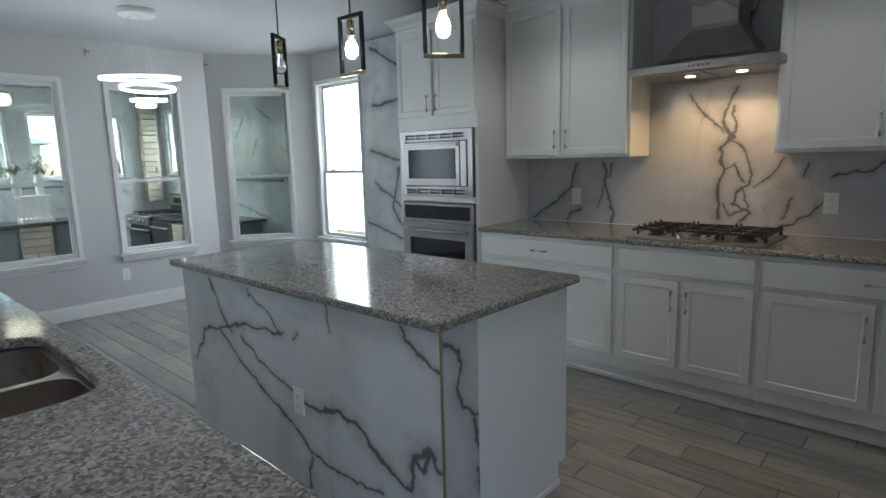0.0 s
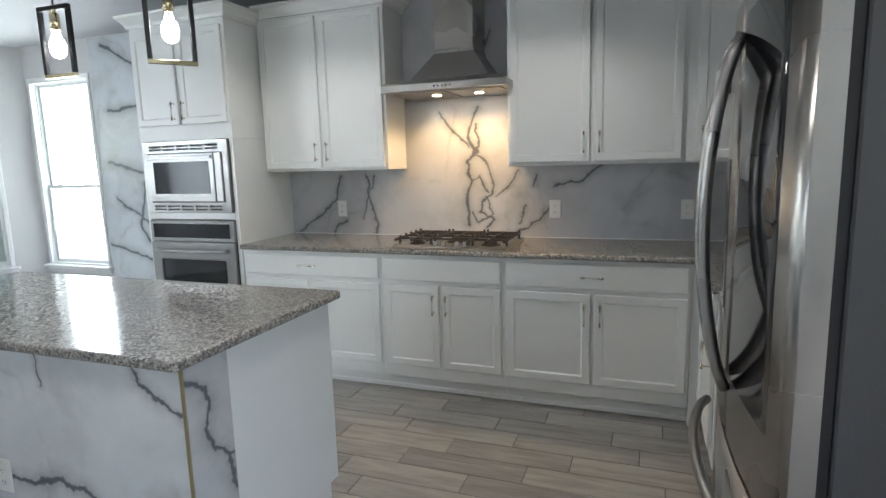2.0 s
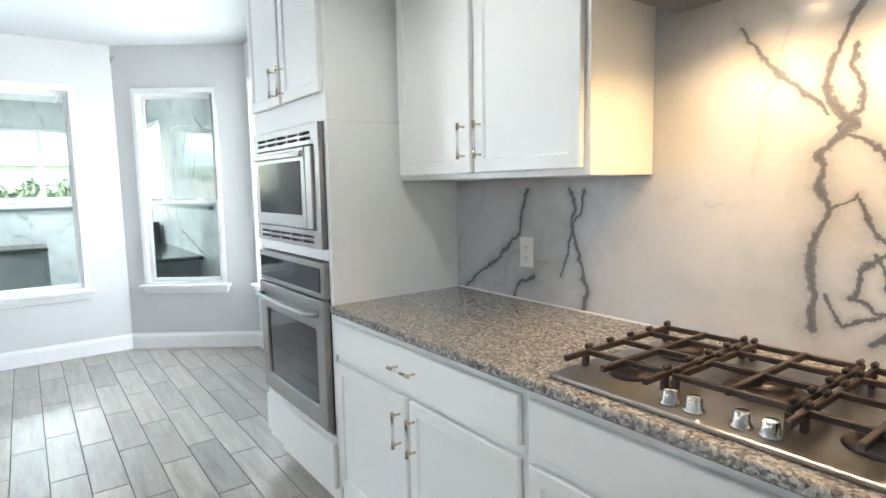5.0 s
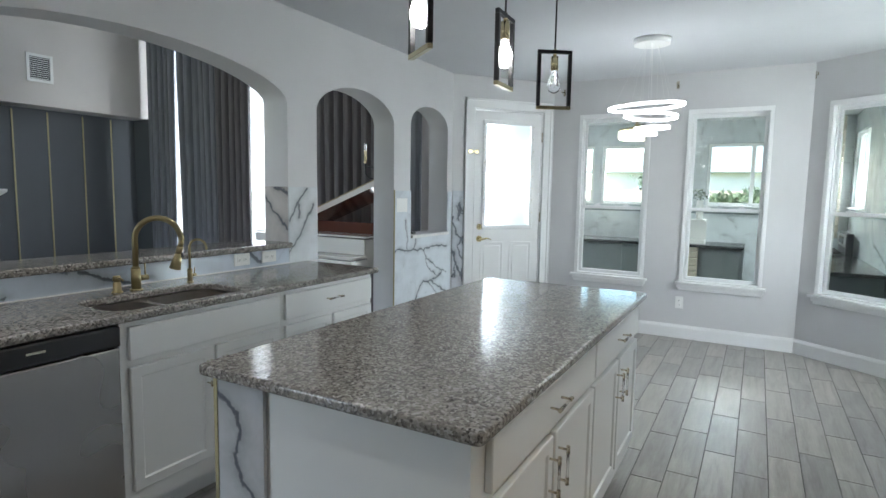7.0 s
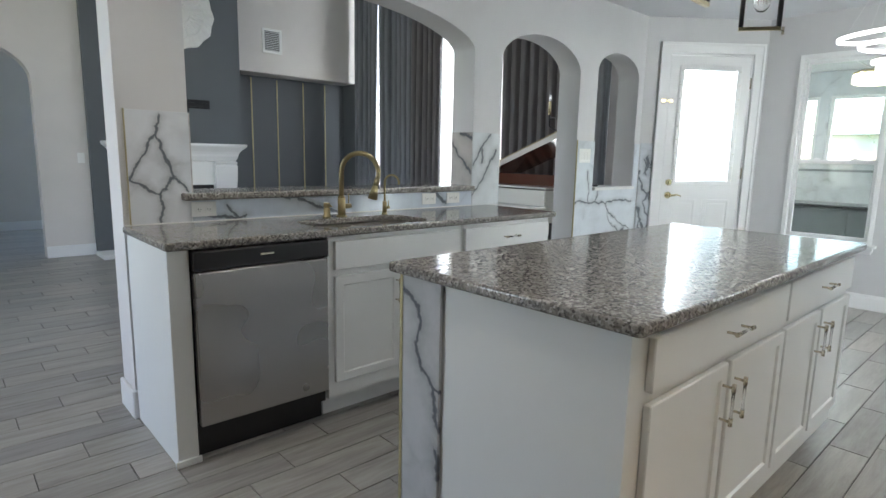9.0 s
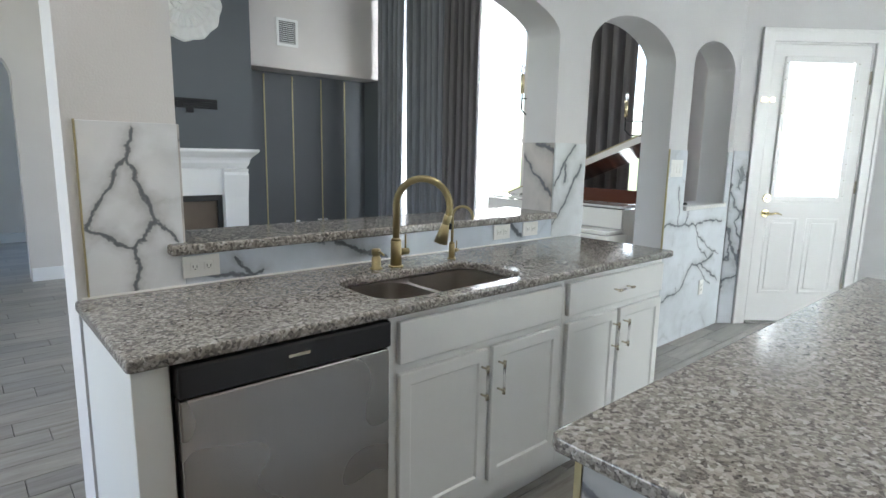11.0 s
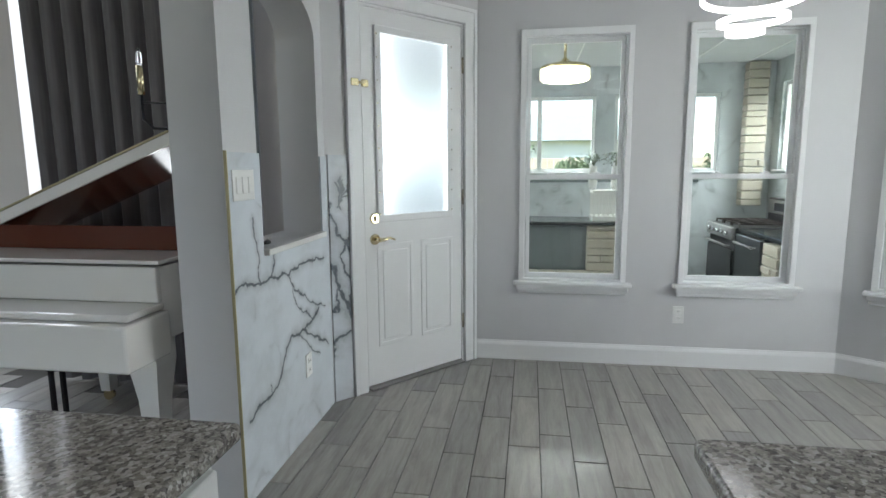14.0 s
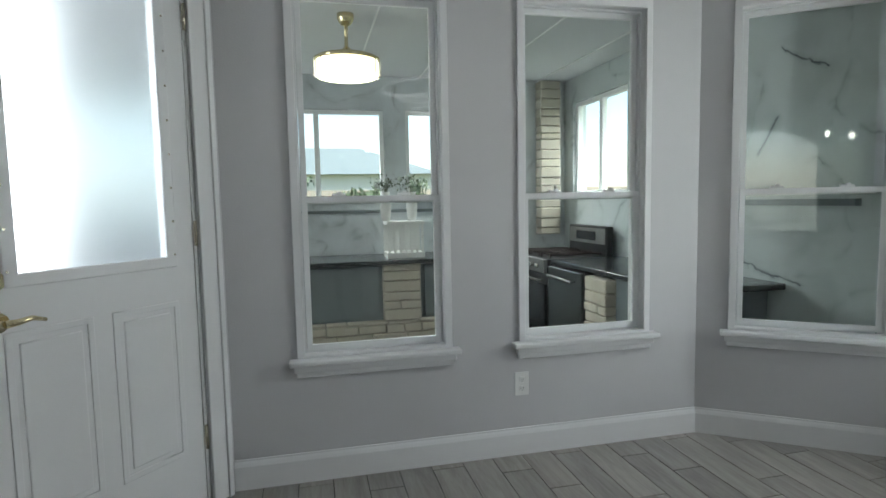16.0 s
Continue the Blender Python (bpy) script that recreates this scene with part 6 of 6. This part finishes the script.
wall("wall_sunroom_side", (SX, SYR), (0.2, SYR), 0.15, SZ, 2.47, [rect(0.2, 1.30, 1.2, 2.22)], marble("marble_sunroom_side", (0, 2), [(-0.6, 1.75, -0.4, 1.95, .005), (-0.1, 1.7, -0.25, 1.5, .006), (0.2, 1.9, -0.1, 2.1, .004), (-0.9, 0.95, 0.1, 0.75, .004)], (0.55, 0.6, 0.6), free=1.0), side=1)
wall("wall_sunroom_end", (SX, SYL), (NXS - 0.17, SYL), 0.15, SZ, 2.47, material=M_SUN, side=-1)


def slider(name, m, w, z0, z1):
    t = thing(name, m, kind="structure")
    me = outline_mesh("window_frame", rect(0.001, z0 + 0.001, w - 0.001, z1 - 0.001), [rect(0.04, z0 + 0.04, w / 2 - 0.025, z1 - 0.04), rect(w / 2 + 0.025, z0 + 0.04, w - 0.04, z1 - 0.04)], 0.06, 0.003, 1)
    me.transform(Matrix.Translation((0, 0.06, 0)) @ pose(0, 0, 0, 90))
    finish("window_frame", me, VINYL, t)
    for a, b in ((0.038, w / 2 - 0.023), (w / 2 + 0.023, w - 0.038)):
        p = part("pane", boxes((a, 0.058, z0 + 0.038, b, 0.062, z1 - 0.038)), PANE, t)
        p.visible_shadow = False
    part("window_sill", boxes((-0.02, -0.05, z0 - 0.02, w + 0.02, 0.03, z0 - 0.001), bevel=0.004), TRIM, t)


for k, (a, b) in enumerate(SW):
    slider(f"window_{7 + k}", along((SX, a), (SX, b)), b - a, 1.28, 2.15)
slider("window_10", along((SX + 0.2, SYR), (SX + 1.2, SYR)), 1.0, 1.30, 2.22)
part("shelf_line", boxes((SX + 1.4, SYR - 0.04, 1.20, 0.1, SYR - 0.001, 1.235), (SX + 0.001, -1.1, 1.16, SX + 0.03, 3.0, 1.19)), GREYCAB, kind="structure")


def stones(parent, x0, y0, z0, x1, y1, z1, seed, axis=1):
    """Coursed blocks along y (axis 1) or x (axis 0), each a part."""
    r = random.Random(seed)
    z = z0
    while z < z1 - 0.03:
        h = min(r.uniform(0.06, 0.11), z1 - z)
        u, u1 = (y0, y1) if axis else (x0, x1)
        while u < u1 - 0.02:
            w = min(r.uniform(0.15, 0.36), u1 - u)
            if u1 - u - w < 0.06:
                w = u1 - u
            o = r.uniform(0, 0.02)
            bm = bmesh.new()
            if axis:
                box(bm, x0, u + 0.003, z + 0.003, x1 + o, u + w - 0.003, z + h - 0.003, 0.008)
            else:
                box(bm, u + 0.003, y0 - o, z + 0.003, u + w - 0.003, y1, z + h - 0.003, 0.008)
            part("stone", bm, STONE, parent)
            u += w
        z += h


bar = thing("stone_bar", (0, 0, 0), "outdoor kitchen counter with grey doors and cream stone blocks", "counter")
part("core", boxes((SX + 0.01, -1.0, SZ, -2.62, 2.6, 0.72)), GREYCAB, bar)
part("worktop", boxes((SX + 0.01, -1.0, 0.722, -2.50, 2.6, 0.757), bevel=0.004), DARKSTONE, bar, "dark stone worktop")
stones(bar, -2.66, -1.0, SZ, -2.56, 2.6, 0.22, 5)
stones(bar, -2.66, 1.72, 0.22, -2.55, 2.06, 0.72, 6)
for y0, y1 in ((-0.9, -0.25), (-0.22, 0.4), (0.45, 1.05), (1.08, 1.69), (2.1, 2.55)):
    dd = part("door", boxes((-2.618, y0, 0.24, -2.598, y1, 0.70), bevel=0.003), GREYCAB, bar)
side = thing("side_counter", (0, 0, 0), "dark stone worktop on grey cabinet and cream stone blocks", "counter")
part("core", boxes((-1.42, 3.14, SZ, -0.45, SYR - 0.01, 0.72)), GREYCAB, side)
part("worktop", boxes((-2.06, 3.08, 0.722, -0.32, SYR - 0.01, 0.757), bevel=0.004), DARKSTONE, side)
stones(side, -1.42, 3.06, SZ, -1.12, 3.16, 0.72, 7, 0)
pil = thing("stone_pillar", (0, 0, 0), "corner pillar of cream stone blocks", "pillar")
stones(pil, SX + 0.001, 3.42, 0.9, SX + 0.14, 3.64, 2.46, 8)

st = thing("gas_range", (-2.86, 3.05, SZ), "black and steel free-standing gas range", "stove")
part("body", boxes((0, 0.02, 0.02, 0.76, 0.66, 0.90), bevel=0.004), BLACKMETAL, st)
part("oven_door", boxes((0.02, -0.01, 0.16, 0.74, 0.018, 0.68), bevel=0.005), BLACKGLASS, st)
part("control_panel", boxes((0.0, -0.02, 0.78, 0.76, 0.018, 0.90), bevel=0.006), STEEL, st)
bm = bmesh.new()
cyl(bm, (0.06, -0.05, 0.72), (0.70, -0.05, 0.72), 0.012)
cyl(bm, (0.08, -0.05, 0.72), (0.08, 0.0, 0.72), 0.008)
cyl(bm, (0.68, -0.05, 0.72), (0.68, 0.0, 0.72), 0.008)
part("handle", bm, STEEL, st)
for k in range(5):
    bm = bmesh.new()
    cyl(bm, (0.12 + 0.13 * k, -0.045, 0.84), (0.12 + 0.13 * k, -0.02, 0.84), 0.02, seg=14)
    part("knob", bm, CHROME, st)
part("backguard", boxes((0.02, 0.58, 0.901, 0.74, 0.65, 1.16), bevel=0.01), BLACKMETAL, st)
part("display", boxes((0.04, 0.572, 1.0, 0.72, 0.581, 1.14), bevel=0.002), STEEL, st)
part("clock_panel", boxes((0.2, 0.566, 1.03, 0.56, 0.5725, 1.11)), BLACKGLASS, st)
for g in (0.04, 0.28, 0.52):
    bm = bmesh.new()
    for k in range(4):
        box(bm, g, 0.08 + 0.14 * k, 0.925, g + 0.2, 0.09 + 0.14 * k, 0.937)
    for k in range(3):
        box(bm, g + 0.095 * k, 0.06, 0.9255, g + 0.095 * k + 0.01, 0.55, 0.9365)
    for q in (0.0, 0.19):
        box(bm, g + q, 0.06, 0.901, g + q + 0.01, 0.07, 0.9255)
    part("grate", bm, IRON, st)
d2 = thing("outdoor_fridge", (-2.08, 3.07, SZ), "small dark steel appliance with a bar handle under the worktop", "refrigerator")
part("body", boxes((0, 0.02, 0.0, 0.6, 0.6, 0.868)), BLACKMETAL, d2)
part("door", boxes((0.01, -0.01, 0.06, 0.59, 0.019, 0.85), bevel=0.004), Mat("dark_steel", (0.16, 0.17, 0.18), 0.35, 1.0).m, d2)
bm = bmesh.new()
cyl(bm, (0.08, -0.05, 0.78), (0.52, -0.05, 0.78), 0.012)
cyl(bm, (0.1, -0.05, 0.78), (0.1, -0.01, 0.78), 0.008)
cyl(bm, (0.5, -0.05, 0.78), (0.5, -0.01, 0.78), 0.008)
part("handle", bm, STEEL, d2)

fan = thing("fan_lamp", (-1.45, 1.39, 0), "brass ceiling fan lamp with a glowing crystal drum", "lamp")
bm = bmesh.new()
lathe(bm, [(0.0, 2.469), (0.055, 2.469), (0.055, 2.44), (0.045, 2.42), (0.03, 2.40), (0.012, 2.395), (0.012, 2.27), (0.03, 2.25), (0.06, 2.225), (0.19, 2.20), (0.215, 2.185), (0.21, 2.17), (0.0, 2.17)], 32)
part("motor", bm, GOLD, fan, "brass fan motor")
bm = bmesh.new()
lathe(bm, [(0.0, 2.169), (0.20, 2.169), (0.205, 2.15), (0.205, 2.09), (0.19, 2.07), (0.0, 2.065)], 32)
part("shade", bm, FANGLOW, fan, "glowing crystal drum")
for k in range(20):
    a = 2 * math.pi * k / 20
    bm = bmesh.new()
    box(bm, -0.004, -0.012, -0.045, 0.004, 0.012, 0.045, 0.002)
    part("crystal", bm, ACRYLIC, fan, m=pose(0.214 * math.cos(a), 0.214 * math.sin(a), 2.12, 0, 0, math.degrees(a)))

cr = thing("white_crate", (-2.9, 1.78, 0.758), "white slatted wooden crate on the worktop", "crate")
part("base", boxes((0, 0, 0, 0.26, 0.34, 0.05), (0, 0, 0.30, 0.26, 0.34, 0.33), bevel=0.002), PIPING, cr)
for k in range(7):
    part("slat", boxes((0.24, 0.01 + 0.05 * k, 0.051, 0.255, 0.03 + 0.05 * k, 0.299)), PIPING, cr)
part("back", boxes((0, 0, 0.051, 0.012, 0.34, 0.299)), PIPING, cr)
for k, (vy, vz) in enumerate(((1.74, 1.09), (1.98, 1.09))):
    v = thing("flower_vase", (-2.77, vy + 0.05, vz), "white vase with pale green flowers", "vase", "vases on the crate")
    bm = bmesh.new()
    lathe(bm, [(0.0, 0.0), (0.035, 0.0), (0.045, 0.05), (0.05, 0.16), (0.038, 0.24), (0.045, 0.26)], 18)
    part("vase", bm, PIPING, v)
    bm = bmesh.new()
    rv = random.Random(20 + k)
    for _ in range(110):
        c = Vector((rv.gauss(0, 0.045), rv.gauss(0, 0.06), 0.33 + rv.gauss(0, 0.035)))
        m4 = Matrix.Translation(c) @ Euler((rv.uniform(0, 6), rv.uniform(0, 6), rv.uniform(0, 6))).to_matrix().to_4x4()
        q = [bm.verts.new(m4 @ Vector(p)) for p in ((-0.014, 0, 0), (0, 0.008, 0.003), (0.014, 0, 0), (0, -0.008, 0.003))]
        bm.faces.new(q)
    part("leaves", bm, LEAF, v)
    bm = bmesh.new()
    for _ in range(9):
        c = Vector((rv.gauss(0, 0.04), rv.gauss(0, 0.055), 0.36 + rv.gauss(0, 0.03)))
        bmesh.ops.create_icosphere(bm, subdivisions=1, radius=rv.uniform(0.016, 0.024), matrix=Matrix.Translation(c))
    part("blossoms", bm, PETAL, v)
    bm = bmesh.new()
    for _ in range(5):
        tube(bm, [(0, 0, 0.1), (rv.gauss(0, 0.02), rv.gauss(0, 0.02), 0.33)], 0.0025, 5)
    part("stems", bm, LEAF, v)

for ob in scene.collection.objects:
    if ob not in indoors and ob.parent is None:
        ob.matrix_basis = Matrix.Translation((APART, 0, 0)) @ ob.matrix_basis

# ---- outside ----
part("ground", boxes((-400, -400, -0.5, 400, 400, -0.32)), GRASS, kind="structure")


def fence(name, x0, y0, x1, y1, label):
    t = thing(name, along((x0, y0), (x1, y1)), label, "fence")
    t.location.z = -0.32
    L = math.hypot(x1 - x0, y1 - y0)
    n = int(L / 0.15)
    proto = None
    for k in range(n):
        if proto is None:
            proto = part("board", boxes((0.0, 0, 0.0, 0.142, 0.018, 1.85), bevel=0.003), FENCE, t)
            mesh = proto.data
        else:
            o = new("board", mesh)
            o.parent = t
            o.location = (k * 0.15, 0, 0)
    for z in (0.4, 1.4):
        part("rail", boxes((0, 0.019, z, L, 0.06, z + 0.09)), FENCE, t)


fence("wooden_fence", -9.5, -6.0, -9.5, 9.0, "weathered wooden board fence behind the sunroom")
fence("wooden_fence", -3.0, 7.2, 5.0, 7.2, "weathered wooden board fence beside the house")


def bush(name, x, y, h, w, seed):
    t = thing(name, (x, y, -0.32), "leafy green shrub beyond the fence", "shrub", "shrubs")
    r = random.Random(seed)
    bm = bmesh.new()
    tube(bm, [(0, 0, 0), (0.05, 0.03, h * 0.5), (0.0, 0.1, h * 0.85)], 0.05, 7, radii=[0.07, 0.05, 0.02])
    part("trunk", bm, FENCE, t)
    bm = bmesh.new()
    cl = [(r.gauss(0, w * 0.35), r.gauss(0, w * 0.35), h * r.uniform(0.45, 1.0)) for _ in range(14)]
    for _ in range(1500):
        c = Vector(r.choice(cl)) + Vector((r.gauss(0, w * 0.14), r.gauss(0, w * 0.14), r.gauss(0, w * 0.12)))
        m4 = Matrix.Translation(c) @ Euler((r.uniform(0, 6), r.uniform(0, 6), r.uniform(0, 6))).to_matrix().to_4x4()
        bm.faces.new([bm.verts.new(m4 @ Vector(p)) for p in ((-0.08, 0, 0), (0, 0.04, 0.01), (0.08, 0, 0), (0, -0.04, 0.01))])
    part("leaves", bm, LEAF, t)


for k, (x, y, h, w) in enumerate(((-8.6, 3.0, 1.75, 1.0), (-8.4, 5.4, 1.8, 1.2), (-11.5, 0.6, 2.2, 1.2), (-12.5, 7.5, 2.6, 1.6), (-8.6, 1.9, 1.7, 0.8))):
    bush("shrub", x, y, h, w, 30 + k)

hs = thing("neighbour_house", (-24, 1.0, -0.32), "pale neighbouring house with a shallow grey roof", "house")
part("wall", boxes((-4, -5, 0, 4, 5, 2.7)), LIVWALL, hs)
bm = bmesh.new()
v = [bm.verts.new(p) for p in ((-4.4, -5.4, 2.7), (4.4, -5.4, 2.7), (4.4, 5.4, 2.7), (-4.4, 5.4, 2.7), (0, -2.5, 4.1), (0, 2.5, 4.1))]
for f in ((0, 1, 2, 3), (0, 1, 4), (1, 2, 5, 4), (2, 3, 5), (3, 0, 4, 5)):
    bm.faces.new([v[i] for i in f])
part("roof", bm, GREYCAB, hs)
for y in (-3.0, 1.5):
    win = part("window", boxes((4.001, y, 0.9, 4.05, y + 1.5, 2.1), bevel=0.01), TRIM, hs)
    part("pane", boxes((4.051, y + 0.08, 0.98, 4.055, y + 1.42, 2.02)), BLACKGLASS, win)

# ---- floor tiles ----
PL, PWD, GAP = 0.605, 0.153, 0.0045


def plank_mesh():
    bm = bmesh.new()
    box(bm, 0, 0, -0.008, PL - GAP, PWD - GAP, 0.0, 0.0012)
    me = bpy.data.meshes.new("tile")
    bm.to_mesh(me)
    bm.free()
    me.materials.append(TILE)
    return me


floor = thing("floor", (0, 0, 0), kind="structure")
cells = []
row = 0
y = -8.0
while y < 4.0:
    shift = (0.0, 0.36, 0.17, 0.47)[row % 4] * 1.0
    x = -0.6 - shift
    while x < 9.4:
        if (y > -0.3 and x < 7.1 and x > -0.75) or (y < 0.9 and x > 0.5):
            cells.append((x, y))
        x += PL
    y += PWD
    row += 1
near = sorted(cells, key=lambda c: min(math.hypot(c[0] - ax, c[1] - ay) for ax, ay in ((1.2, 1.6), (3.6, 1.0), (5.6, 1.0), (5.6, 2.8), (3.2, 2.8), (6.0, -1.0))))
near = [c for c in near if not (3.2 < c[0] + 0.3 < 4.9 and 1.6 < c[1] < 2.1) and not (c[1] > 3.5 and c[0] > 1.8)]
one = plank_mesh()
for x, y in near[:300]:
    o = new("tile", one)
    o.parent = floor
    o.location = (x, y, 0)
chosen = set(near[:300])
bm = bmesh.new()
for x, y in cells:
    if (x, y) not in chosen:
        v = [bm.verts.new(p) for p in ((x, y, -0.008), (x + PL - GAP, y, -0.008), (x + PL - GAP, y + PWD - GAP, -0.008), (x, y + PWD - GAP, -0.008), (x, y, 0), (x + PL - GAP, y, 0), (x + PL - GAP, y + PWD - GAP, 0), (x, y + PWD - GAP, 0))]
        for q in ((4, 5, 6, 7), (0, 1, 5, 4), (1, 2, 6, 5), (2, 3, 7, 6), (3, 0, 4, 7)):
            bm.faces.new([v[i] for i in q])
part("far_tiles", bm, TILE, floor, kind="stuff")
